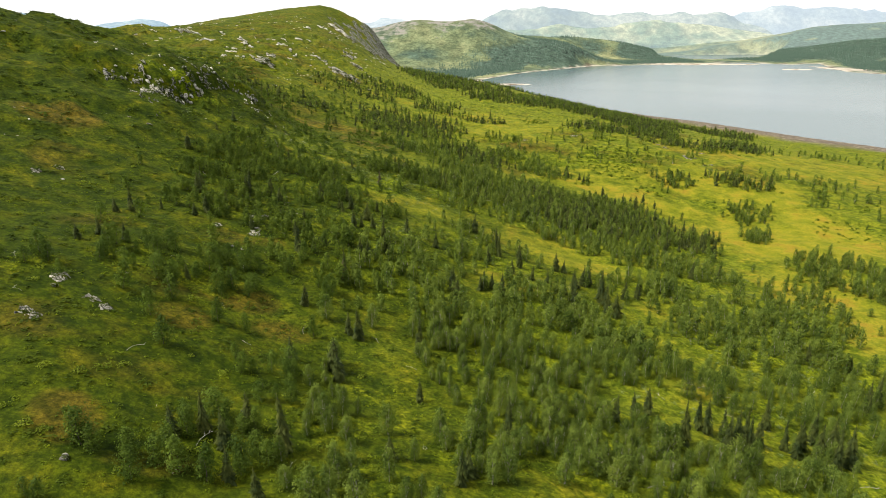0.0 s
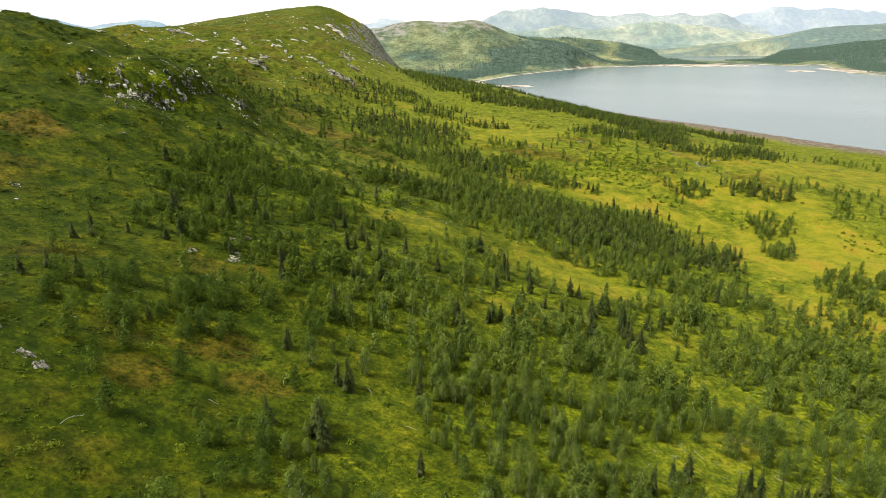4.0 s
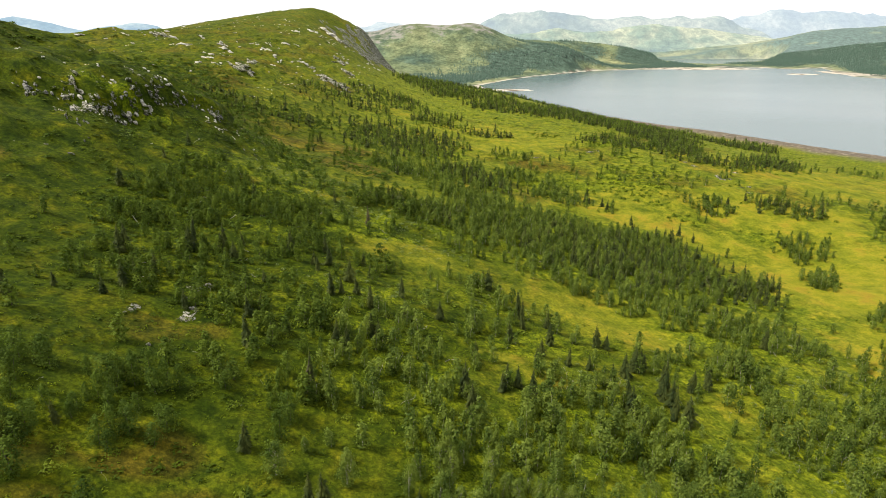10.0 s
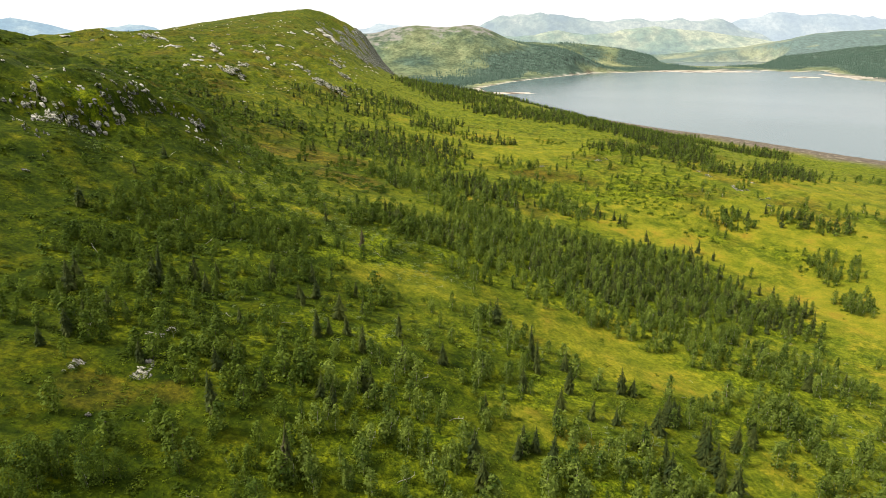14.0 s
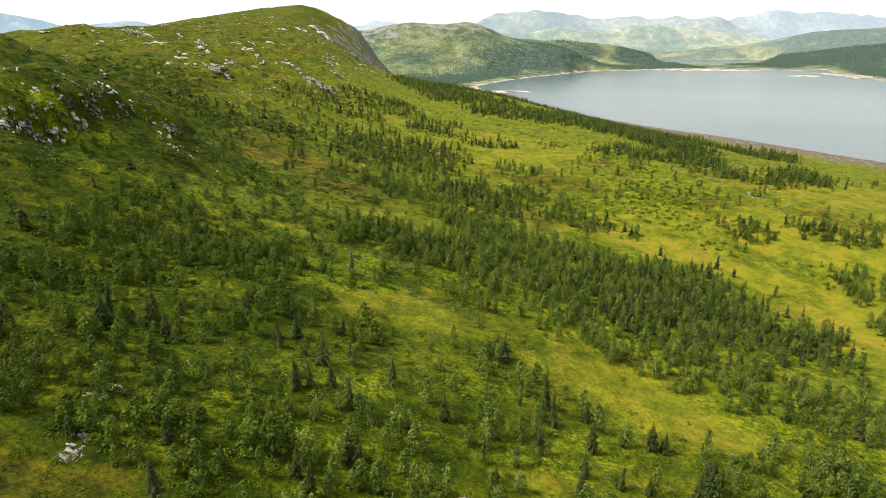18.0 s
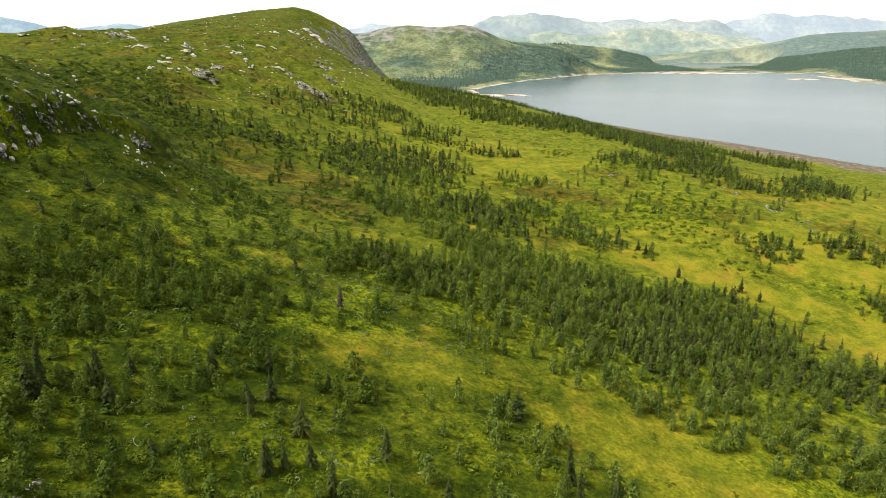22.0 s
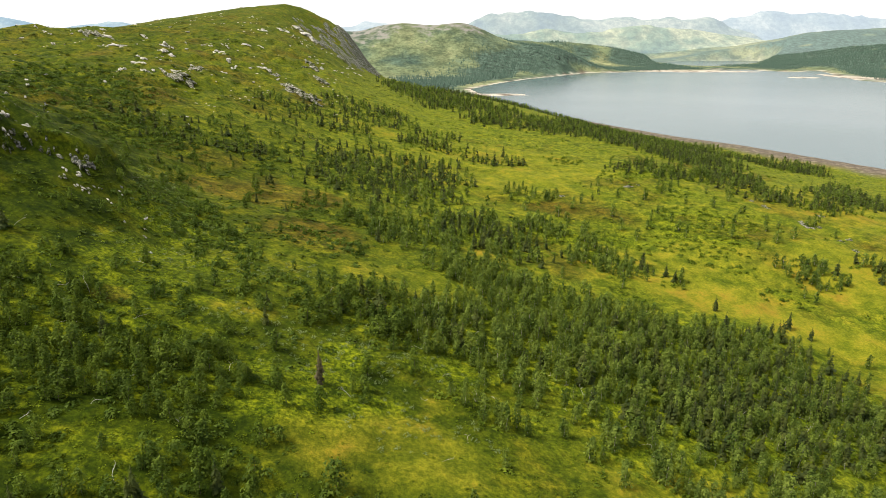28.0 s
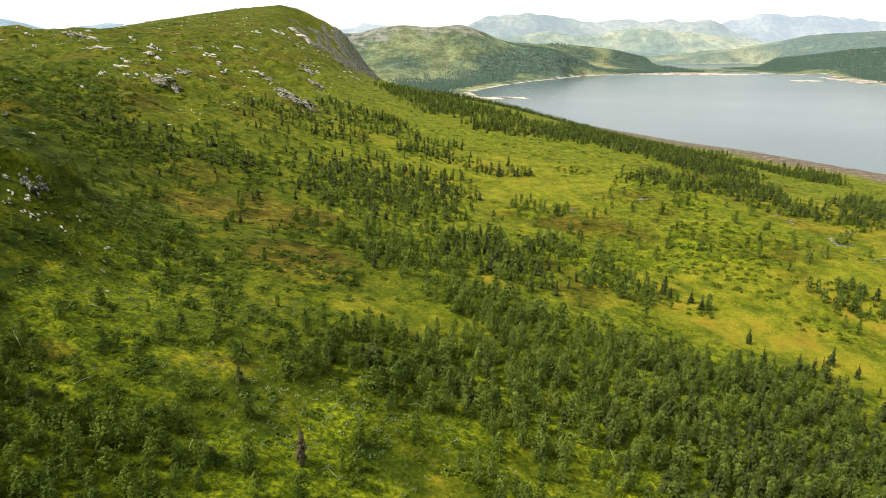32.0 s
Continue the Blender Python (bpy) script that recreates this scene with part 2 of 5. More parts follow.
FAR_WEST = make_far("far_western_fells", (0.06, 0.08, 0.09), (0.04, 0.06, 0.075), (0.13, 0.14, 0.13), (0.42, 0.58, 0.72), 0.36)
WATER = make_water()
NEEDLES = make_leaf("spruce_needles", (0.020, 0.034, 0.010), (0.078, 0.092, 0.018), 0.18)
# Paler, bluer needles: haze over the water put into their colour.
NEEDLES_FAR = make_leaf("hazy_far_needles", (0.036, 0.070, 0.058), (0.078, 0.118, 0.094), 0.10)
NEEDLES_BROWN = make_leaf("dry_spruce_needles", (0.046, 0.042, 0.022), (0.088, 0.076, 0.040), 0.05)
BIRCH_LEAVES = make_leaf("birch_leaves", (0.030, 0.058, 0.010), (0.200, 0.255, 0.046), 0.36, lean=0.36)
WILLOW_LEAVES = make_leaf("willow_leaves", (0.050, 0.082, 0.007), (0.195, 0.240, 0.022), 0.36)
HERBS = make_leaf("heath_herbs", (0.050, 0.080, 0.004), (0.165, 0.200, 0.010), 0.40)
# Dark thicket green, also a darker birch leaf copy with shade put in.
DARK_SHADED_LEAVES = make_leaf("shaded_scrub_leaves", (0.026, 0.050, 0.007), (0.122, 0.170, 0.022), 0.30)
# Pale downy willow, used also to put sunlight into the right-hand woods.
PALE_WILLOW = make_leaf("downy_and_sunlit_leaves", (0.095, 0.130, 0.048), (0.235, 0.280, 0.125), 0.30)
FERNS = make_leaf("fern_fronds", (0.080, 0.116, 0.006), (0.205, 0.250, 0.014), 0.42)
MATS = make_leaf("dwarf_birch_leaves", (0.022, 0.040, 0.002), (0.068, 0.092, 0.006), 0.25)
SPRUCE_BARK = make_simple("spruce_bark", (0.060, 0.050, 0.042), (0.130, 0.110, 0.095), 3.0)
BIRCH_BARK = make_simple("birch_bark", (0.22, 0.20, 0.17), (0.62, 0.59, 0.52), 4.0)
DEADWOOD = make_simple("bleached_deadwood", (0.26, 0.25, 0.22), (0.52, 0.50, 0.45), 3.0)


def make_rock(name, crack, dull, pale, moss_from=0.49):
    """Fractured rock: pale lichened ribs with dark cracks, drawn out along the grain."""
    m, n, l, b = material(name, 0.9)
    where, turn = n.new("ShaderNodeNewGeometry").outputs["Position"], n.new("ShaderNodeMapping")
    turn.inputs["Rotation"].default_value = (0.3, 0.2, 0.75)
    turn.inputs["Scale"].default_value = (0.50, 3.0, 1.4)
    l.new(where, turn.inputs["Vector"])
    a = noise_of(n, l, 0.9, 7, 0.72, turn.outputs["Vector"])
    col = steps(n, l, a, (0.38, crack), (0.47, dull), (0.58, pale))
    col = blend(n, l, 0.5, col, steps(n, l, noise_of(n, l, 3.0, 5, 0.7), (0.35, (0.45, 0.45, 0.45)), (0.6, (1.2, 1.2, 1.2))), "MULTIPLY")
    moss = steps(n, l, noise_of(n, l, 0.7, 6, 0.75, turn.outputs["Vector"]), (moss_from, (0, 0, 0)), (moss_from + 0.04, (1, 1, 1)))
    col = blend(n, l, moss, col, (0.032, 0.046, 0.003))
    l.new(col, b.inputs["Base Color"])
    relief(n, l, b, a, 1.0, 0.5)
    return m


ROCK_PALE = make_rock("pale_lichened_rock", (0.035, 0.036, 0.036), (0.18, 0.172, 0.152), (0.44, 0.42, 0.365))
ROCK_DARK = make_rock("dark_weathered_rock", (0.035, 0.035, 0.035), (0.125, 0.122, 0.116), (0.34, 0.33, 0.305))
ROCK_SLAB = make_rock("pale_slab_rock", (0.10, 0.098, 0.09), (0.36, 0.345, 0.31), (0.60, 0.575, 0.52), 0.60)
ROCK_CRAG = make_rock("streaked_crag_rock", (0.016, 0.017, 0.018), (0.070, 0.071, 0.071), (0.33, 0.325, 0.30))


# ---- the lie of the land: heights over the lake, in metres ----
XS = [-330, -200, -140, -105, -80, -55, -25, 15, 65, 120, 180, 260, 420]
YS = [50, 100, 140, 180, 220, 260, 310, 370, 450, 550, 680, 760, 820, 1000]
SLOPE = (
    117, 85, 71, 64, 57, 49, 40, 33, 21, 11, 7, 5, 2,
    118, 86, 72, 64, 57, 50, 37, 27, 18, 10, 7, 5, 2,
    118, 90, 75, 64, 55, 48, 39, 28, 18, 10, 7, 5, 2,
    119, 94, 80, 68, 58, 48, 40, 29, 18, 10, 7, 6, 2,
    118, 98, 85, 74, 63, 53, 42, 30, 18, 9, 8, 6, 2,
    117, 100, 89, 78, 66, 54, 43, 32, 19, 11, 12, 7, 2,
    104, 95, 84, 71, 59, 48, 41, 32, 22, 20, 17, 8, 2,
)
HILLS = (
    92, 84, 77, 69, 61, 53, 43, 34, 29, 27, 21, 9, 1,
    86, 79, 77, 75, 69, 60, 49, 39, 33, 29, 20, 8, 1,
    85, 90, 87, 85, 79, 70, 57, 44, 38, 30, 19, 4, 0,
    85, 98, 104, 100, 91, 76, 57, 47, 40, 28, 10, 0, 0,
    86, 106, 113, 112, 98, 79, 55, 44, 34, 23, 10, 2, 0,
    88, 110, 118, 120, 111, 95, 54, 41, 32, 20, 8, 1, 0,
    80, 92, 103, 98, 88, 72, 48, 33, 24, 11, 0, 0, 0,
)

SHORE = [(150, 1100), (157, 1030), (190, 900), (228, 800), (264, 715), (297, 664), (320, 610), (345, 550), (377, 491),
         (420, 430), (700, 260), (1500, 200), (2600, 700), (1700, 1330), (1078, 1456), (1053, 1554), (1110, 1690),
         (1290, 2060), (1150, 1960), (1092, 2093), (900, 2060), (759, 1999), (533, 1944), (411, 1783), (300, 1640),
         (217, 1508), (134, 1337), (140, 1220)]
POND = [(940, 2400), (1250, 2430), (1350, 2600), (1640, 2950), (1567, 3040), (1250, 2960), (1169, 2880), (1000, 2600)]

SANDBARS = [(899, 2012, 202, 62, -0.1), (1003, 1688, 57, 46, -0.09), (174, 1210, 45, 33, -0.08), (1131, 1718, 36, 167, -0.09), (807, 2239, 113, 62, -0.11)]


WEST_HILL = [(-209, 70), (-134, 56), (-59, 69), (16, 82), (91, 69), (166, 83), (241, 72), (316, 45), (391, 43), (466, 42), (541, 18)]
MEADOW_RIDGE = [(322, 68), (442, 48), (562, 47), (682, 46), (802, 35), (922, 17)]
EAST_HILL = [(1445, 27), (1625, 30), (1805, 61), (1985, 77), (2165, 67), (2345, 86), (2525, 71), (2705, 83), (2885, 89)]
EAST_SHORE = [(1243, 3), (1383, 7), (1523, 28), (1663, 39), (1803, 31), (1943, 58), (2083, 41)]
FORE_FELLS = [(446, 86), (576, 72), (706, 98), (836, 77), (966, 90), (1096, 91), (1226, 120), (1356, 91), (1486, 96), (1616, 69), (1746, 54), (1876, 23)]
MIDDLE_FELLS = [(417, 142), (537, 161), (657, 149), (777, 174), (897, 165), (1017, 148), (1137, 136), (1257, 143), (1377, 159), (1497, 122), (1617, 158), (1737, 136), (1857, 156), (1977, 92), (2097, 99), (2217, 16)]
RIGHT_FELLS = [(2166, 137), (2356, 151), (2546, 172), (2736, 143), (2926, 175), (3116, 152), (3306, 141), (3496, 149), (3686, 136)]
LEFT_FELLS = [(-2444, 145), (-2294, 111), (-2144, 100), (-1994, 67), (-1844, 81), (-1694, 103), (-1544, 103), (-1394, 29)]
GAP_FELLS = [(-466, 79), (-376, 69), (-286, 71), (-196, 105), (-106, 89), (-16, 104)]
FELLS = [(WEST_HILL, 2050, 70, 190), (MEADOW_RIDGE, 2500, 110, 140), (EAST_HILL, 3050, 180, 380), (EAST_SHORE, 2150, 140, 220), (FORE_FELLS, 3450, 105, 130), (MIDDLE_FELLS, 4000, 90, 200), (RIGHT_FELLS, 4600, 150, 200), (LEFT_FELLS, 4200, 120, 240), (GAP_FELLS, 4500, 80, 240)]


KNOLLS = [(-222, 545, 34, 26, 4.5), (-185, 575, 22, 20, 2.0), (-160, 505, 20, 16, 2.5), (-178, 445, 16, 14, 2.5), (-118, 470, 12, 16, 2.0),
          (-95, 428, 12, 12, 2.0), (-88, 250, 16, 40, 2.5), (-92, 490, 12, 14, 1.5), (-71, 259, 16, 18, 4.2), (-46, 254, 12, 18, -2.8), (-88, 236, 12, 12, 1.0)]

# The flat top that breaks off in the crag.
CRAG_TOP = [(-150, 226), (-104, 226), (-95, 228), (-87, 225), (-83, 229), (-79, 237), (-77, 246), (-74, 256), (-64, 262), (-62, 272), (-75, 290), (-150, 300)]


def smooth(a, b, v):
    k = np.clip((v - a) / (b - a), 0, 1)
    return k * k * (3 - 2 * k)


def inside_shore(px, py, ring):
    """Signed distance to a ring of corners: positive on land, negative over water."""
    best, odd = np.full(px.shape, 1e9), np.zeros(px.shape, bool)
    for (ax, ay), (bx, by) in zip(ring, ring[1:] + ring[:1]):
        dx, dy = bx - ax, by - ay
        k = np.clip(((px - ax) * dx + (py - ay) * dy) / (dx * dx + dy * dy), 0, 1)
        best = np.minimum(best, np.hypot(px - ax - k * dx, py - ay - k * dy))
        if dy != 0:
            odd ^= ((ay > py) != (by > py)) & (px < dx * (py - ay) / dy + ax)
    return np.where(odd, -best, best)


def spline(stations, rows, v):
    """Cubic blend between rows of values at uneven stations, along the first axis."""
    st, rows = np.array(stations, float), np.array(rows, float)
    slope = np.gradient(rows, st, axis=0)
    v = np.clip(v, st[0], st[-1])
    i = np.clip(np.searchsorted(st, v) - 1, 0, len(st) - 2)
    h = st[i + 1] - st[i]
    k = (v - st[i]) / h
    return i, h, k, slope


def grid_height(px, py):
    g = np.array(SLOPE + HILLS, float).reshape(len(YS), len(XS))
    j, hx, kx, sx = spline(XS, g.T, px)
    def at(row):
        a, b = g[row, j], g[row, j + 1]
        m, n = sx[j, row] * hx, sx[j + 1, row] * hx
        return ((2 * kx**3 - 3 * kx**2 + 1) * a + (kx**3 - 2 * kx**2 + kx) * m + (3 * kx**2 - 2 * kx**3) * b + (kx**3 - kx**2) * n)
    st = np.array(YS, float)
    v = np.clip(py, st[0], st[-1])
    i = np.clip(np.searchsorted(st, v) - 1, 0, len(st) - 2)
    h = st[i + 1] - st[i]
    k = (v - st[i]) / h
    lo, hi = np.maximum(i - 1, 0), np.minimum(i + 2, len(st) - 1)
    a, b, p, q = at(i), at(i + 1), at(lo), at(hi)
    m, n = (b - p) / (st[i + 1] - st[lo]) * h, (q - a) / (st[hi] - st[i]) * h
    return (2 * k**3 - 3 * k**2 + 1) * a + (k**3 - 2 * k**2 + k) * m + (3 * k**2 - 2 * k**3) * b + (k**3 - k**2) * n


def waves(px, py, size, seed):
    """Smooth bumps of about that size, from -1 to 1."""
    r = np.random.RandomState(seed)
    out = np.zeros(np.shape(px))
    for _ in range(9):
        a, ph, f = r.uniform(0, 6.283), r.uniform(0, 6.283), r.uniform(0.7, 1.6) * 6.283 / size
        out += np.sin((px * np.cos(a) + py * np.sin(a)) * f + ph + 1.3 * np.sin((py * np.cos(a) - px * np.sin(a)) * f * 0.6 + ph * 2))
    return out / 5.0


def bump(px, py, x, y, rx, ry, turn=0.0):
    c, s = np.cos(turn), np.sin(turn)
    u, v = ((px - x) * c + (py - y) * s) / rx, ((py - y) * c - (px - x) * s) / ry
    return np.exp(-(u * u + v * v))


def far_height(px, py, d):
    """The country beyond the lake and the hill."""
    rise = 2.5 * (1 - np.exp(-d / 20)) + 45 * smooth(40, 2200, d)
    z = rise
    for crest, y, rx, ry in FELLS:
        for x, h in crest:
            z = z + h * bump(px, py, x, y, rx, ry)
    z = z + (9 * waves(px, py, 330, 8) - 14 * np.abs(waves(px, py, 420, 10)) + 5 * waves(px, py, 150, 14)) * smooth(3250, 3500, py) + 8 * waves(px, py, 700, 5) * smooth(200, 700, d)
    return z + 2.5 * waves(px, py, 170, 6) * smooth(60, 300, d)


def far_wood(px, py):
    """How thickly spruce stands on the country beyond the lake."""
    d = np.minimum(inside_shore(px, py, SHORE), inside_shore(px, py, POND))
    hill = smooth(25, 60, d) * (1 - smooth(150, 250, d + 60 * waves(px, py, 330, 26))) * (px < 950) * smooth(-1.0, -0.3, waves(px, py, 190, 30))
    east = smooth(30, 70, d) * smooth(1080, 1200, px) * (1 - 0.40 * smooth(320, 720, d + 170 * waves(px, py, 420, 28))) * smooth(-1.1, -0.35, waves(px, py, 140, 31))
    rest = 0.75 * smooth(0.0, 0.5, waves(px, py, 260, 29)) * smooth(100, 300, d) * smooth(2250, 2400, py)
    return np.maximum(np.maximum(hill, east), rest) * (1 - smooth(2900, 3300, py)) * (py > 1150)


def ground_height(px, py):
    px, py = np.asarray(px, float), np.asarray(py, float)
    shape = px.shape
    px, py = px.ravel(), py.ravel()
    d = np.minimum(inside_shore(px, py, SHORE), inside_shore(px, py, POND))
    near = grid_height(px, py)
    for x, y, rx, ry, h in KNOLLS:
        near = near + h * bump(px, py, x, y, rx, ry)
    inner = -inside_shore(px, py, CRAG_TOP)
    near = near + 4.5 * smooth(-1.6, 2.4, inner) * (1 - smooth(8, 30, inner))
    w = smooth(880, 1350, py)
    far = far_height(px, py, np.maximum(d, 0)) if w.any() else near
    land = near * (1 - w) + far * w
    beach = np.maximum(d, 0) * 0.035
    k = smooth(4, 70, d)
    z = beach * (1 - k) + np.maximum(land, beach * 0.8) * k
    rough = smooth(10, 60, d) * (1 - 0.7 * smooth(900, 1300, py))
    z = z + rough * (0.55 * waves(px, py, 34, 1) + 0.28 * waves(px, py, 11, 2) + 0.10 * waves(px, py, 4.5, 3))
    rocky = smooth(52, 72, z) * (1 - 0.75 * smooth(560, 680, py)) * (1 - smooth(1000, 1300, py))
    z = z + rocky * (1.5 * waves(px, py, 30, 4) + 0.9 * waves(px, py, 12, 7) - 1.6 * np.abs(waves(px * 0.6, py, 20, 13)) + 0.6)
    z = np.where(d < 0, np.maximum(d * 0.06, -6), z)
    for x, y, rx, ry, turn in SANDBARS if w.any() else ():
        b = bump(px, py, x, y, rx, ry, turn) + 0.15 * waves(px, py, 60, 12)
        z = np.where(b > 0.37, np.maximum(z, (b - 0.37) * 1.6), z)
    return z.reshape(shape)


# ---- what covers the land ----
SPRUCES_BELOW = [(-18, 58, 4.8), (-22, 61, 4.9), (-25, 62, 3.0), (5, 65, 5.4), (6, 67, 4.6), (-24, 67, 5.7), (-30, 67, 4.9), (-17, 68, 8.7), (-4, 69, 4.1), (-27, 69, 6.6), (-22, 71, 6.3), (19, 79, 4.1), (13, 80, 7.2), (68, 84, 8.8), (71, 85, 8.8), (43, 86, 8.6), (66, 86, 7.8), (51, 87, 6.9), (63, 87, 6.8), (55, 88, 6.8), (0, 88, 4.3), (53, 88, 7.7), (65, 89, 6.8), (62, 89, 6.8), (57, 89, 5.7), (51, 89, 6.8), (-13, 90, 5.4), (71, 90, 7.6), (49, 91, 7.1), (33, 91, 5.2), (56, 91, 6.7), (69, 92, 7.0)]
SPRUCES_MIDWAY = [(48, 92, 7.0), (37, 93, 5.3), (-14, 93, 6.4), (-21, 94, 5.1), (62, 95, 7.1), (40, 95, 5.4), (-0, 105, 7.1), (-11, 106, 6.4), (-13, 107, 4.7), (90, 107, 7.8), (94, 110, 7.9), (-42, 110, 3.7), (-62, 113, 3.2), (-22, 114, 4.8), (-55, 116, 4.0), (-60, 117, 3.8), (98, 124, 4.8), (90, 127, 4.9), (-16, 129, 7.9), (9, 133, 5.6), (-64, 133, 3.7), (-62, 136, 5.8), (8, 137, 7.0), (-27, 137, 6.2), (23, 138, 4.1), (48, 139, 6.3), (38, 140, 6.3), (46, 140, 7.4), (20, 140, 6.2), (15, 141, 4.4), (-24, 141, 3.6), (-12, 142, 5.5)]
SPRUCES_AHEAD = [(93, 142, 4.7), (-58, 142, 3.0), (38, 142, 7.6), (16, 143, 5.0), (-51, 143, 3.4), (18, 143, 4.5), (-22, 144, 4.2), (47, 144, 6.2), (-39, 145, 3.6), (-14, 145, 4.9), (46, 146, 9.3), (-29, 147, 4.3), (-50, 148, 4.7), (37, 148, 5.5), (-7, 149, 4.1), (47, 149, 7.2), (11, 150, 4.7), (-8, 150, 5.1), (54, 151, 5.4), (-28, 151, 3.5), (-51, 151, 3.1), (-7, 151, 3.9), (23, 151, 4.9), (41, 153, 5.7), (58, 153, 4.6), (34, 154, 4.0), (30, 155, 4.5), (-51, 155, 3.0), (-48, 156, 4.4), (25, 156, 4.8), (44, 156, 5.1), (-45, 156, 3.5)]
SPRUCES_BY_THE_MEADOW = [(60, 157, 5.0), (46, 157, 4.7), (45, 159, 5.0), (-2, 160, 5.3), (47, 160, 4.2), (19, 160, 5.1), (-56, 161, 6.0), (-9, 162, 5.6), (28, 163, 5.3), (-17, 164, 5.5), (5, 164, 4.9), (-30, 164, 3.2), (-56, 164, 5.4), (-15, 165, 3.8), (39, 166, 6.1), (41, 166, 4.2), (-12, 166, 4.1), (23, 168, 7.4), (-46, 170, 5.8), (-3, 171, 5.0), (29, 171, 4.5), (-14, 172, 5.6), (-38, 172, 4.4), (-46, 172, 7.3), (23, 173, 7.8), (-41, 174, 4.4), (-21, 174, 3.5), (-41, 176, 5.9), (-22, 177, 3.7), (-10, 177, 3.4), (84, 178, 6.3), (-19, 178, 4.8)]
SPRUCES_BEYOND = [(93, 179, 5.5), (-38, 179, 3.7), (-28, 181, 4.8), (-28, 182, 5.1), (-12, 185, 3.8), (-21, 186, 4.6), (18, 188, 6.3), (80, 190, 5.8), (17, 191, 4.1), (-68, 192, 5.1), (-42, 210, 4.2), (104, 213, 8.3), (108, 214, 7.7), (-66, 215, 3.4), (104, 217, 6.8), (47, 221, 6.5), (52, 221, 6.4), (59, 223, 6.7), (71, 224, 7.0), (-23, 225, 3.4), (59, 226, 6.9), (68, 227, 6.5), (57, 228, 6.4), (53, 229, 5.8), (-64, 229, 4.5), (82, 230, 7.8), (84, 230, 7.1), (66, 232, 6.2), (23, 232, 4.1), (26, 232, 4.5), (-24, 232, 3.0), (59, 233, 6.7)]
SPRUCES_FAR = [(82, 233, 7.3), (69, 233, 6.0), (75, 234, 7.3), (80, 235, 6.3), (-15, 236, 3.3), (93, 239, 7.5), (94, 259, 5.7), (86, 264, 4.9), (81, 266, 5.8), (94, 267, 5.0), (105, 267, 4.4), (91, 268, 5.3), (101, 271, 5.5), (85, 279, 4.7), (-6, 283, 4.5), (-31, 295, 3.0), (80, 295, 4.7), (79, 299, 4.6), (-40, 301, 3.0), (74, 301, 3.8), (38, 302, 4.7), (73, 303, 4.8), (32, 304, 5.7), (-89, 304, 3.0), (74, 305, 5.6), (33, 306, 5.5), (-76, 309, 3.2), (-68, 309, 3.0), (27, 310, 5.1), (22, 312, 5.1), (-9, 315, 4.4), (-88, 318, 3.0)]
SPRUCES_LAST = [(-65, 319, 3.0), (-41, 321, 3.7), (-40, 323, 4.7), (-80, 329, 3.0), (-31, 331, 3.5), (-79, 332, 3.0), (-75, 335, 3.0), (-78, 335, 3.0), (-55, 336, 3.0), (-52, 340, 3.0), (-64, 342, 3.2), (-88, 342, 3.0), (-32, 345, 3.0), (-60, 348, 3.3), (-3, 352, 5.6), (-29, 357, 3.0), (-77, 363, 3.0), (-75, 364, 3.0), (-73, 366, 3.0), (-26, 368, 3.1), (-63, 371, 3.0), (16, 372, 4.8), (-59, 376, 3.0), (-41, 379, 3.0), (-0, 389, 4.6), (-4, 389, 5.5), (11, 389, 4.2), (-15, 392, 4.1), (-22, 395, 4.1), (-25, 396, 3.5), (-12, 396, 4.2), (-55, 397, 3.4)]
SPRUCES_END = [(-49, 402, 3.7), (-44, 405, 4.2), (-9, 409, 3.9), (-62, 410, 3.5), (-59, 412, 3.3), (36, 413, 4.6), (-36, 416, 4.4), (50, 429, 5.9), (-37, 436, 3.9), (-30, 440, 3.4), (-27, 443, 3.5), (-5, 497, 4.1)]
SPRUCES = SPRUCES_BELOW + SPRUCES_MIDWAY + SPRUCES_AHEAD + SPRUCES_BY_THE_MEADOW + SPRUCES_BEYOND + SPRUCES_FAR + SPRUCES_LAST + SPRUCES_END
WOODS_BELOW = [(-6, 62, 8, 5, 4, 0.40, 0), (-44, 63, 3, 5, 28, 0.50, 3), (-50, 71, 2, 4, 28, 0.40, 3), (8, 74, 8, 9, -6, 0.65, 0), (29, 75, 19, 9, -19, 0.90, 0), (53, 78, 16, 6, -29, 0.60, 0), (69, 80, 9, 10, -35, 0.40, 0), (-27, 86, 4, 4, 14, 0.60, 0), (-17, 86, 7, 9, 9, 0.40, 0), (24, 88, 21, 10, -13, 0.75, 0), (66, 104, 22, 10, -25, 0.55, 0), (84, 100, 14, 14, -30, 0.55, 0), (14, 100, 16, 10, -6, 0.6, 0), (-61, 97, 5, 5, 28, 0.50, 0), (23, 109, 15, 11, -11, 0.60, 0), (-43, 111, 15, 8, 18, 0.70, 0), (-51, 114, 9, 6, 21, 0.60, 0)]
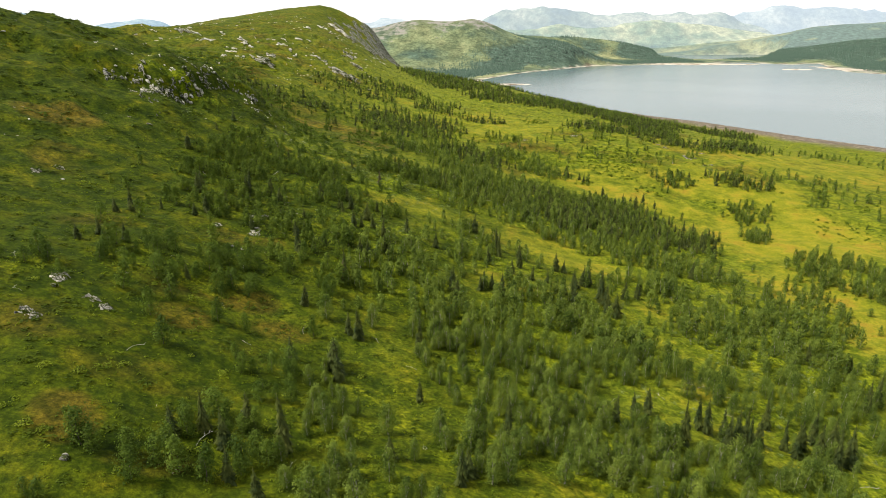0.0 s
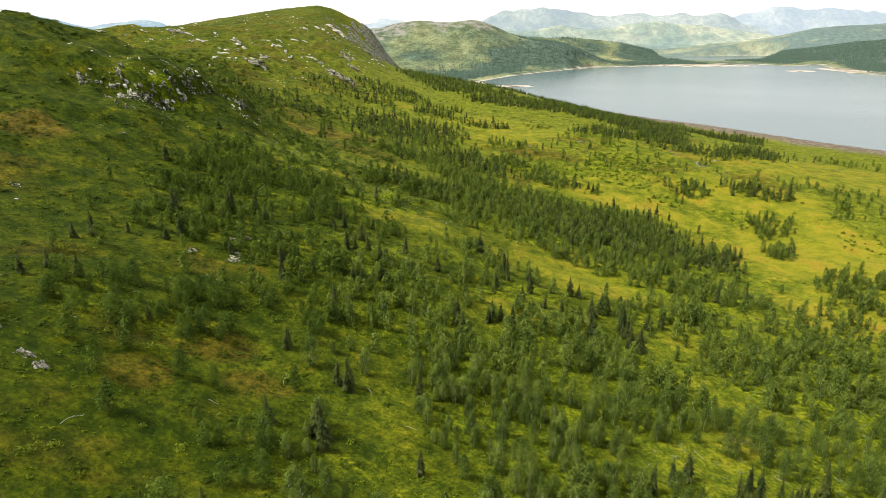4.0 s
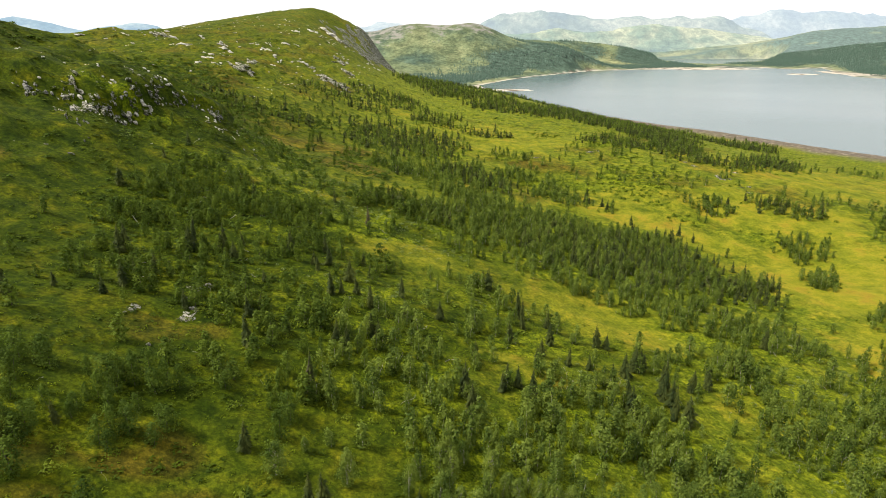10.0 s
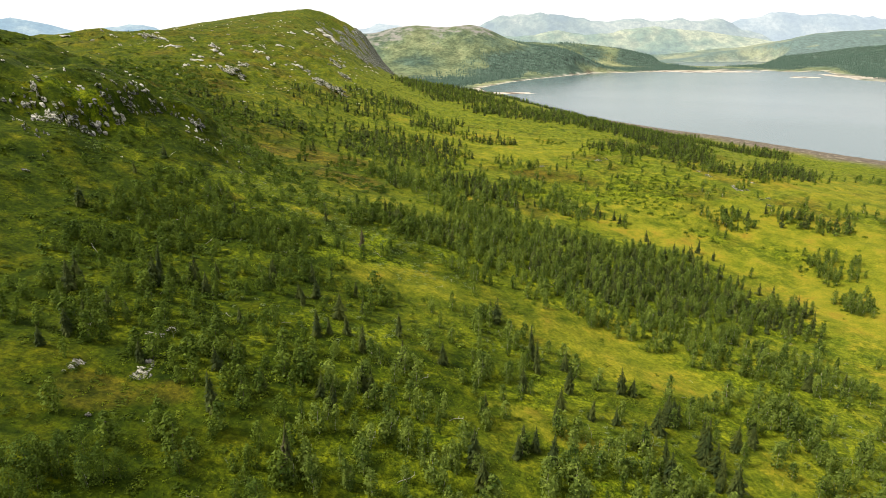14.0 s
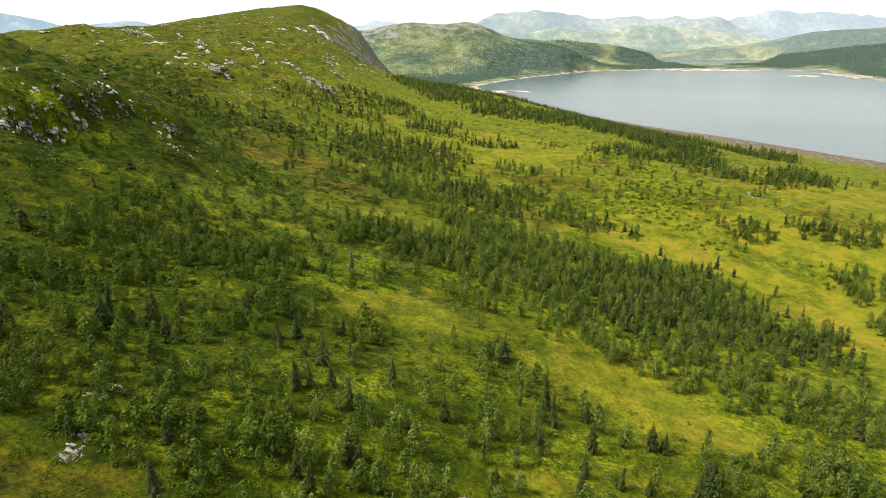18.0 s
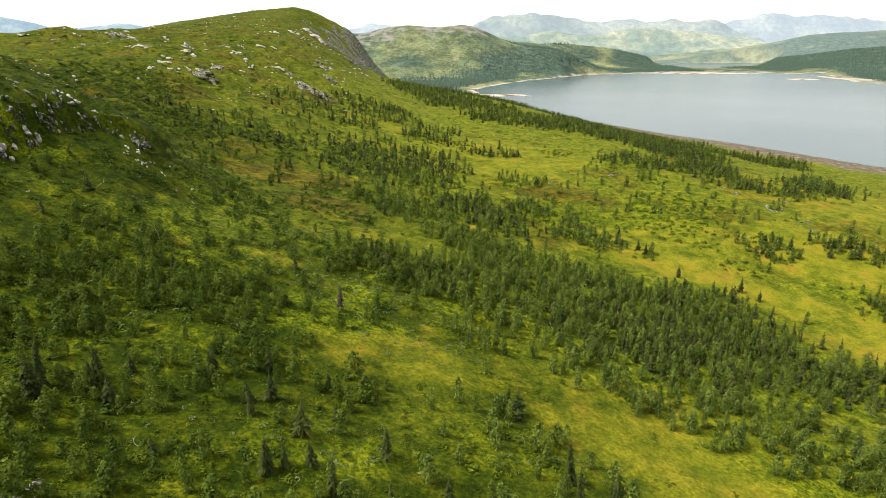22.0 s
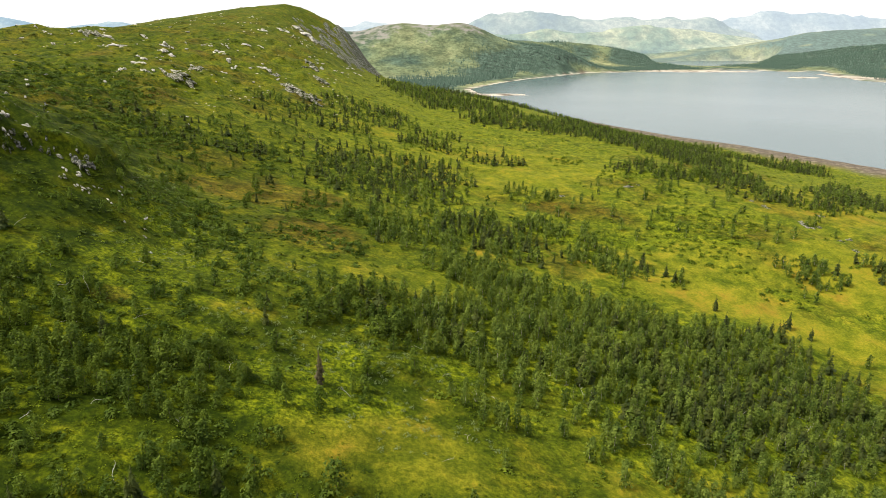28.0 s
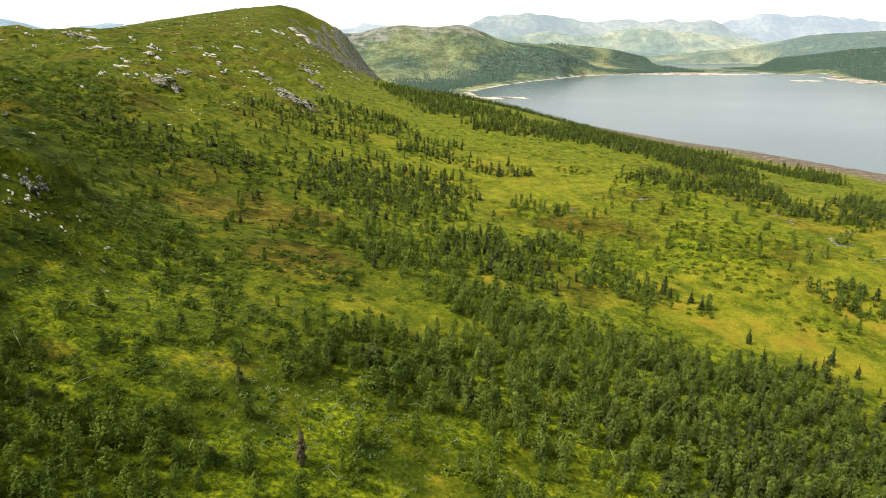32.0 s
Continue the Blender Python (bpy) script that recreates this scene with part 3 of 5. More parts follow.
WOODS_SLOPE = [(43, 117, 14, 14, -18, 0.75, 0), (13, 120, 17, 14, -6, 0.80, 0), (-38, 121, 7, 4, 25, 0.80, 0), (89, 121, 18, 18, -33, 0.62, 0), (-33, 125, 6, 4, 22, 0.70, 0), (-20, 128, 12, 6, 12, 0.65, 0), (34, 133, 20, 14, -13, 0.80, 0), (1, 138, 12, 9, -1, 0.60, 0), (79, 140, 21, 25, -26, 0.60, 0), (-5, 140, 18, 18, 2, 0.55, 0), (31, 142, 14, 9, -18, 0.50, 0), (-19, 149, 18, 15, 6, 0.50, 0), (-26, 151, 10, 9, 14, 0.35, 0), (-40, 152, 5, 6, 27, 0.45, 0)]
WOODS_MIDWAY = [(106, 155, 17, 26, -31, 0.45, 0), (-8, 157, 15, 13, 3, 0.35, 0), (69, 159, 16, 13, -31, 0.48, 0), (53, 160, 11, 10, -25, 0.30, 0), (17, 161, 13, 9, -9, 0.30, 0), (-29, 161, 13, 9, 17, 0.50, 0), (-41, 170, 11, 8, 17, 0.60, 0), (-45, 171, 11, 9, 24, 0.50, 0), (15, 179, 11, 10, -7, 0.40, 0), (144, 181, 9, 21, -35, 0.60, 0), (-68, 182, 6, 7, 25, 0.50, 3), (87, 184, 16, 16, -32, 0.42, 0), (-50, 188, 13, 9, 18, 0.90, 0), (74, 190, 18, 14, -27, 0.65, 0)]
WOODS_AHEAD = [(138, 192, 16, 23, -33, 0.60, 0), (-58, 196, 11, 11, 19, 0.95, 0), (61, 198, 15, 13, -22, 0.70, 0), (66, 199, 21, 14, -28, 0.65, 0), (-49, 200, 10, 7, 24, 0.70, 0), (-30, 203, 8, 5, 19, 0.70, 0), (-30, 203, 9, 11, 10, 0.80, 0), (43, 205, 16, 11, -18, 0.60, 0), (-40, 205, 18, 13, 13, 0.95, 0), (-18, 206, 10, 6, 12, 0.30, 0), (-39, 210, 6, 4, 23, 0.95, 0), (-7, 210, 4, 4, 4, 0.50, 0), (-28, 212, 5, 4, 16, 0.90, 0), (-39, 213, 11, 6, 17, 0.50, 0)]
WOODS_MEADOW = [(15, 214, 12, 6, -10, 0.50, 0), (-52, 214, 12, 8, 22, 0.80, 0), (37, 218, 15, 6, -22, 0.60, 0), (-48, 219, 5, 2, 22, 0.70, 3), (96, 224, 19, 21, -28, 0.90, 1), (-70, 224, 11, 9, 20, 0.30, 3), (-36, 224, 3, 7, 19, 0.80, 3), (-56, 226, 4, 5, 25, 0.85, 3), (-38, 227, 4, 4, 18, 0.85, 3), (37, 229, 17, 10, -19, 0.40, 0), (58, 230, 16, 10, -28, 0.60, 1), (75, 232, 14, 14, -34, 0.80, 1), (82, 233, 26, 28, -24, 1.00, 1), (-1, 233, 10, 8, 0, 0.80, 0)]
WOODS_BEYOND = [(10, 233, 11, 8, -6, 0.65, 0), (134, 233, 6, 14, -35, 0.70, 0), (-11, 235, 6, 7, 5, 0.90, 0), (59, 236, 29, 30, -17, 1.00, 1), (-1, 240, 19, 12, 0, 0.90, 1), (176, 240, 15, 16, -33, 0.35, 3), (17, 241, 19, 18, -5, 0.90, 0), (38, 242, 29, 28, -11, 0.95, 0), (-25, 244, 9, 5, 10, 0.70, 3), (-66, 245, 4, 3, 26, 0.80, 3), (-46, 254, 8, 7, 19, 0.60, 3), (-36, 258, 8, 7, 14, 0.80, 3), (86, 259, 14, 13, -32, 0.80, 1), (71, 260, 18, 12, -27, 0.85, 0)]
WOODS_HILLFOOT = [(54, 260, 21, 15, -22, 0.85, 0), (-44, 261, 9, 9, 16, 0.90, 3), (145, 261, 11, 14, -32, 0.60, 0), (36, 263, 24, 17, -14, 0.80, 0), (-35, 264, 7, 9, 14, 0.25, 3), (-50, 267, 15, 15, 13, 0.45, 3), (-52, 270, 6, 7, 19, 0.70, 3), (-19, 272, 15, 15, 4, 0.30, 3), (18, 274, 13, 14, -7, 0.70, 0), (138, 274, 13, 12, -29, 0.30, 3), (-53, 277, 11, 8, 18, 0.90, 3), (110, 287, 8, 6, -32, 0.30, 3), (80, 295, 5, 5, -24, 0.60, 1), (126, 297, 9, 8, -34, 0.60, 0)]
WOODS_SHORE = [(160, 298, 19, 9, -31, 0.70, 1), (2, 301, 20, 20, -1, 0.55, 0), (31, 301, 12, 12, -10, 0.70, 1), (-22, 302, 11, 13, 7, 0.30, 3), (128, 302, 12, 8, -25, 0.50, 1), (104, 303, 10, 4, -28, 0.50, 3), (63, 304, 14, 12, -14, 0.70, 0), (61, 304, 10, 10, -19, 0.75, 0), (28, 309, 21, 22, -6, 0.60, 1), (22, 316, 12, 19, -7, 0.70, 1), (89, 318, 35, 12, -18, 0.40, 3), (52, 326, 13, 9, -14, 0.60, 0), (105, 329, 23, 13, -26, 0.40, 3), (-80, 332, 18, 18, 17, 0.80, 3)]
WOODS_FAR = [(111, 339, 22, 15, -20, 0.45, 3), (-79, 346, 23, 13, 20, 0.30, 1), (-18, 349, 17, 16, 4, 0.65, 1), (-57, 351, 21, 11, 14, 0.40, 1), (-1, 355, 16, 26, 0, 0.70, 1), (-47, 358, 29, 13, 11, 0.40, 3), (-10, 361, 28, 36, 2, 0.60, 1), (49, 363, 10, 11, -12, 0.50, 0), (9, 367, 21, 39, -2, 0.60, 1), (-113, 371, 24, 51, 19, 0.70, 3), (113, 374, 14, 11, -24, 0.40, 3), (162, 376, 30, 18, -33, 0.60, 1), (-115, 381, 16, 29, 24, 0.30, 3), (99, 398, 13, 12, -20, 0.40, 3)]
WOODS_LAST = [(209, 399, 19, 39, -38, 0.70, 1), (122, 411, 27, 19, -23, 0.60, 1), (43, 413, 20, 10, -9, 0.50, 1), (156, 414, 18, 31, -29, 0.80, 1), (80, 427, 13, 9, -15, 0.60, 3), (17, 432, 20, 14, -3, 0.50, 1), (-40, 433, 31, 22, 7, 0.35, 1), (7, 463, 30, 15, -1, 0.30, 1), (-16, 477, 28, 31, 2, 0.35, 1), (170, 484, 31, 45, -26, 0.80, 1), (145, 515, 33, 38, -21, 0.80, 2), (255, 520, 16, 28, 30, 0.60, 1), (69, 530, 32, 28, -10, 0.80, 2), (106, 541, 38, 45, -14, 0.90, 2)]
WOODS_END = [(266, 548, 35, 36, -32, 0.50, 1), (235, 560, 16, 28, 30, 0.60, 1), (308, 574, 28, 30, -34, 0.80, 2), (-32, 580, 20, 60, 4, 0.40, 3), (193, 583, 39, 60, -23, 0.70, 2), (65, 587, 31, 39, -8, 0.80, 2), (158, 593, 38, 60, -19, 0.90, 2), (215, 600, 22, 36, 20, 0.60, 1), (39, 606, 37, 55, -5, 0.80, 2), (190, 640, 22, 36, 20, 0.60, 2), (276, 652, 25, 36, -27, 0.80, 1), (16, 666, 34, 60, -2, 0.70, 2), (165, 690, 22, 36, 20, 0.60, 1), (95, 720, 22, 36, 20, 0.60, 2)]
WOODS_LEFT = [(-48, 160, 15, 13, 20, 0.62, 0), (-30, 152, 12, 10, 14, 0.55, 0), (-58, 178, 12, 10, 22, 0.7, 0), (-22, 190, 14, 8, 8, 0.45, 0), (-30, 180, 12, 6, 10, 0.4, 0), (-10, 186, 10, 7, 4, 0.4, 0), (-24, 66, 9, 8, 10, 0.6, 0), (-12, 76, 8, 6, 8, 0.5, 0), (-8, 62, 10, 7, 0, 0.45, 0)]
WOODS_UNDER_THE_CRAGS = [(145, 740, 22, 36, 20, 0.60, 2), (70, 780, 22, 36, 20, 0.60, 1), (125, 790, 22, 36, 20, 0.60, 1), (105, 840, 22, 36, 20, 0.60, 2), (60, 870, 22, 36, 20, 0.60, 2), (85, 900, 22, 36, 20, 0.60, 1), (-11, 1083, 24, 60, 1, 0.50, 1)]
WOODS = WOODS_BELOW + WOODS_SLOPE + WOODS_MIDWAY + WOODS_AHEAD + WOODS_MEADOW + WOODS_BEYOND + WOODS_HILLFOOT + WOODS_SHORE + WOODS_FAR + WOODS_LAST + WOODS_END + WOODS_LEFT + WOODS_UNDER_THE_CRAGS


def spread(px, py, patches):
    """The cover at places by soft-edged oval patches: (x, y, half width, half length, turn in degrees, strength)."""
    out = np.zeros(np.shape(px))
    for x, y, a, b, turn, much in patches:
        c, s = np.cos(radians(turn)), np.sin(radians(turn))
        u, v = ((px - x) * c + (py - y) * s) / a, ((py - y) * c - (px - x) * s) / b
        out = np.maximum(out, much * (1 - smooth(0.55, 1.15, np.sqrt(u * u + v * v))))
    return out


# Yellow mires; on the right, sun between clouds is also put into their colour.
MIRE_NEAR = [(148, 234, 40, 45, -30, 1.00), (143, 299, 34, 28, -23, 0.90), (125, 178, 22, 27, -32, 0.90), (119, 147, 9, 18, -35, 0.90), (205, 363, 83, 57, -28, 0.75), (245, 355, 49, 60, -33, 0.70), (103, 309, 29, 16, -17, 0.65), (52, 195, 32, 14, -14, 0.55), (54, 108, 10, 5, -23, 0.70), (0, 200, 14, 9, -0, 0.55), (53, 416, 58, 41, -7, 0.60), (308, 573, 53, 28, -27, 0.90), (67, 147, 11, 13, -22, 0.50), (-4, 196, 18, 9, 1, 0.50), (33, 187, 14, 10, -13, 0.55), (49, 178, 19, 11, -21, 0.60)]
MIRE_MIDWAY = [(16, 154, 7, 2, -8, 0.80), (24, 148, 8, 3, -13, 0.80), (35, 376, 48, 21, -6, 0.60), (81, 293, 37, 11, -18, 0.80), (110, 269, 22, 10, -25, 0.90), (170, 285, 13, 25, -34, 1.00), (113, 247, 13, 11, -29, 0.70), (-37, 311, 27, 18, 8, 0.25), (-1, 260, 17, 10, 0, 0.50), (-55, 304, 23, 13, 17, 0.25), (21, 390, 39, 19, -5, 0.65), (56, 390, 24, 13, -12, 0.65), (25, 292, 11, 7, -9, 0.65), (82, 310, 21, 8, -23, 0.70), (87, 285, 20, 10, -27, 0.80), (103, 274, 16, 11, -33, 0.80)]
MIRE_BEYOND = [(166, 398, 36, 21, -31, 0.80), (6, 212, 6, 4, -4, 0.35), (-26, 227, 9, 5, 13, 0.30), (-15, 442, 36, 10, 2, 0.50)]
MIRE = MIRE_NEAR + MIRE_MIDWAY + MIRE_BEYOND
HEATH_NEAR = [(-50, 102, 14, 9, 20, 0.62), (-34, 110, 10, 7, 14, 0.62), (-50, 84, 12, 9, 22, 0.68), (-24, 102, 8, 5, 8, 0.55), (-34, 78, 9, 6, 14, 0.55), (-64, 124, 12, 8, 24, 0.5), (-28, 94, 6, 5, 8, 0.55), (-42, 78, 8, 7, 22, 0.60), (-41, 65, 5, 7, 26, 0.75), (-39, 96, 7, 6, 18, 0.75), (-31, 125, 9, 8, 11, 0.40), (-31, 61, 7, 4, 21, 0.65), (-42, 136, 9, 6, 15, 0.60), (-82, 158, 15, 13, 24, 0.50), (-99, 182, 14, 11, 25, 0.60), (164, 364, 30, 33, -23, 0.75), (67, 348, 34, 12, -10, 0.60), (112, 335, 24, 14, -18, 0.7), (75, 312, 18, 8, -15, 0.55), (130, 300, 16, 8, -20, 0.5), (-21, 279, 18, 19, 5, 0.65), (-34, 275, 11, 12, 12, 0.45), (80, 355, 23, 15, -19, 0.45), (163, 357, 22, 16, -35, 0.60), (-34, 139, 5, 4, 19, 0.60), (-42, 136, 4, 3, 24, 0.50)]
HEATH_MIDWAY = [(-37, 311, 30, 18, 8, 0.62), (-58, 330, 30, 16, 15, 0.55), (-110, 440, 40, 24, 15, 0.5), (-60, 420, 30, 20, 8, 0.5), (-45, 221, 4, 3, 23, 0.60), (-68, 456, 45, 18, 11, 0.50), (-93, 508, 47, 35, 11, 0.45), (-179, 633, 44, 60, 17, 0.40), (-2, 392, 17, 9, 0, 0.40)]
HEATH = HEATH_NEAR + HEATH_MIDWAY
LUSH_NEAR = [(-43, 236, 16, 15, 12, 0.80), (-81, 234, 17, 3, 19, 1.00), (-11, 210, 13, 9, 3, 0.60), (-48, 258, 9, 9, 19, 0.90), (-41, 230, 6, 6, 20, 0.90), (-69, 287, 11, 7, 22, 0.80), (-9, 221, 6, 6, 5, 0.70), (-25, 208, 6, 5, 16, 0.60), (7, 224, 12, 6, -5, 0.60), (-43, 223, 24, 15, 10, 0.70), (-16, 208, 20, 11, 4, 0.70), (-2, 82, 9, 12, 1, 0.30), (22, 81, 15, 9, -13, 0.50), (-9, 87, 5, 5, 5, 0.35), (-33, 188, 11, 7, 12, 0.60), (28, 164, 10, 7, -13, 0.50)]
LUSH_MIDWAY = [(-12, 171, 13, 9, 5, 0.50), (63, 181, 15, 10, -25, 0.60), (34, 236, 15, 8, -17, 0.60)]
LUSH = LUSH_NEAR + LUSH_MIDWAY
BARE_NEAR = [(-87, 228, 11, 7, 23, 0.75), (-82, 262, 9, 10, 20, 0.75), (-105, 250, 15, 9, 26, 0.60), (-121, 287, 15, 5, 25, 0.65), (-165, 514, 18, 24, 19, 0.60), (-120, 464, 9, 47, 16, 0.60), (-96, 435, 11, 26, 13, 0.65), (-93, 498, 10, 48, 11, 0.60), (-83, 678, 29, 34, 7, 0.65), (-49, 476, 20, 29, 6, 0.75), (-53, 553, 14, 55, 6, 0.70), (-70, 490, 13, 23, 8, 0.55), (-143, 375, 13, 60, 24, 0.50), (-66, 266, 7, 10, 24, 0.60), (-50, 246, 2, 9, 21, 0.60), (-54, 83, 3, 3, 28, 0.55)]
BARE_MIDWAY = [(-55, 94, 2, 4, 26, 0.60), (-49, 92, 2, 2, 24, 0.55), (-87, 153, 11, 5, 26, 0.45)]
BARE = BARE_NEAR + BARE_MIDWAY

FAR_BARE = [(-120, 2020, 190, 110, -10, 0.8), (60, 2040, 120, 110, 10, 0.75), (190, 2040, 90, 120, 0, 0.9), (60, 4050, 1900, 120, 0, 0.45)]


def mesh_of(name, verts, faces, mats=(), kinds=None, sleek=False):
    """A mesh from arrays of places and of faces (rows of three or four)."""
    me = bpy.data.meshes.new(name)
    verts, faces = np.asarray(verts, np.float32), np.asarray(faces, np.int32)
    n, k = faces.shape
    me.vertices.add(len(verts))
    me.vertices.foreach_set("co", verts.ravel())
    me.loops.add(n * k)
    me.loops.foreach_set("vertex_index", faces.ravel())
    me.polygons.add(n)
    me.polygons.foreach_set("loop_start", np.arange(0, n * k, k, dtype=np.int32))
    me.polygons.foreach_set("loop_total", np.full(n, k, np.int32))
    if sleek:
        me.polygons.foreach_set("use_smooth", np.ones(n, bool))
    for mat in mats:
        me.materials.append(mat)
    if kinds is not None:
        me.polygons.foreach_set("material_index", np.asarray(kinds, np.int32))
    me.update(calc_edges=True)
    me.validate()
    return me


def stations(fine_a, fine_b, step, low, high, growth, most=34.0):
    out = list(np.arange(fine_a, fine_b + step / 2, step))
    s, v = step, fine_b
    while v < high:
        s = min(s * growth, most)
        v += s
        out.append(min(v, high))
    s, v, left = step, fine_a, []
    while v > low:
        s = min(s * growth, most * 2)
        v -= s
        left.append(max(v, low))
    return np.array(left[::-1] + out)


def build_ground():
    gx = stations(-115, 180, 1.8, -3700, 3900, 1.045)
    gy = stations(50, 400, 1.8, -120, 4900, 1.03)
    px, py = np.meshgrid(gx, gy)
    pz = ground_height(px, py)
    h, w = px.shape
    idx = np.arange(h * w).reshape(h, w)
    faces = np.stack([idx[:-1, :-1], idx[:-1, 1:], idx[1:, 1:], idx[1:, :-1]], -1).reshape(-1, 4)
    mid = (gy[:-1] + gy[1:]) / 2
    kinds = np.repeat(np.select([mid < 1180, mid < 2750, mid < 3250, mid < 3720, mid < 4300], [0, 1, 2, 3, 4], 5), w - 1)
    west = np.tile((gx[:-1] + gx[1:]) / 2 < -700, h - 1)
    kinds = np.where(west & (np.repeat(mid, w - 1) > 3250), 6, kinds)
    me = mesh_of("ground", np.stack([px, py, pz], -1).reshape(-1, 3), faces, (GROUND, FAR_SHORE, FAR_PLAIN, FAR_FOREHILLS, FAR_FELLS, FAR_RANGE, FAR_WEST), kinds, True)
    x, y, z = px.ravel(), py.ravel(), pz.ravel()
    d = np.minimum(inside_shore(x, y, SHORE), inside_shore(x, y, POND))
    # grass also puts cloud shade on the left into the turf colour.
    covers = {"grass": smooth(-58 - 42 * smooth(195, 255, y), 85, x + 0.22 * (np.minimum(y, 430) - 200)) * (0.9 - 0.16 * smooth(250, 330, y)) + 0.22 * (1 - smooth(90, 170, y)) + 0.40 * smooth(270, 420, y) - 0.15 * smooth(-50, -75, x) * (1 - smooth(230, 280, y)), "mire": spread(x, y, MIRE), "heath": np.maximum(np.maximum(spread(x, y, HEATH), 0.36 * smooth(250, 300, y) * (1 - smooth(430, 520, y)) * smooth(0, 30, x)), 0.40 * smooth(48, 66, z) * smooth(260, 330, y) * (y < 1100)), "lush": np.maximum(spread(x, y, LUSH) * (0.62 + 0.38 * smooth(-35, 5, x)), (0.36 + 0.30 * smooth(-30, 10, x - 25 * smooth(140, 190, y))) * spread(x, y, [(*w[:5], 0.5 + 0.6 * w[5]) for w in WOODS if w[6] != 2]) * (y < 420)), "bare": np.maximum(np.maximum(spread(x, y, BARE) * 0.72, 0.42 * smooth(54, 64, z) * (y < 1050)), 0.75 * spread(x, y, FAR_BARE)),
              "sand": (1 - 0.8 * smooth(2280, 2420, y)) * (1 - smooth(3, 7, z)) * np.maximum(1 - smooth(9, 22, d * (0.46 + 0.16 * smooth(600, 760, y) + 0.9 * smooth(900, 1400, y)) + 5 * waves(x, y, 60, 9)), (z < 2.5) * spread(x, y, [(b[0], b[1], b[2] * 1.2, b[3] * 1.2, math.degrees(b[4]), 1.0) for b in SANDBARS] + [(1000, 2230, 300, 130, -8, 0.95)])), "wood": far_wood(x, y)}
    for name, values in covers.items():
        me.attributes.new(name, "FLOAT", "POINT").data.foreach_set("value", values.astype(np.float32))
    tagged(new("ground", me), "heather, grass and mire on a mountain slope above a lake", "ground", kind="structure")


def build_water():
    n = 40
    gx, gy = np.meshgrid(np.linspace(60, 3800, n), np.linspace(150, 3200, n))
    idx = np.arange(n * n).reshape(n, n)
    faces = np.stack([idx[:-1, :-1], idx[:-1, 1:], idx[1:, 1:], idx[1:, :-1]], -1).reshape(-1, 4)
    me = mesh_of("water", np.stack([gx, gy, gx * 0], -1).reshape(-1, 3), faces, (WATER,), None, True)
    tagged(new("water", me), "calm pale grey lake reflecting a bright cloudy sky", "lake", kind="structure")


build_ground()
build_water()


# ---- trees ----
rng = np.random.RandomState(11)


def frame_of(way):
    """Two directions across the given ones."""
    way = way / np.linalg.norm(way, axis=-1, keepdims=True)
    helper = np.where(np.abs(way[..., 2:3]) > 0.9, np.array([1.0, 0, 0]), np.array([0, 0, 1.0]))
    a = np.cross(way, helper)
    a /= np.linalg.norm(a, axis=-1, keepdims=True)
    return a, np.cross(way, a)


def tube(points, radii, sides=6):
    """A tapered stem along a line of places."""
    p, r = np.array(points, float), np.array(radii, float)
    way = np.gradient(p, axis=0)
    a, b = frame_of(way)
    ang = np.arange(sides) / sides * 2 * np.pi
    ring = p[:, None] + r[:, None, None] * (np.cos(ang)[None, :, None] * a[:, None] + np.sin(ang)[None, :, None] * b[:, None])
    v = ring.reshape(-1, 3)
    f = []
    for i in range(len(p) - 1):
        for j in range(sides):
            k = (j + 1) % sides
            f += [(i * sides + j, i * sides + k, (i + 1) * sides + k), (i * sides + j, (i + 1) * sides + k, (i + 1) * sides + j)]
    return v, np.array(f)


def join(*pieces):
    vs, fs, base = [], [], 0
    for v, f in pieces:
        vs.append(v)
        fs.append(f + base)
        base += len(v)
    return np.concatenate(vs), np.concatenate(fs)


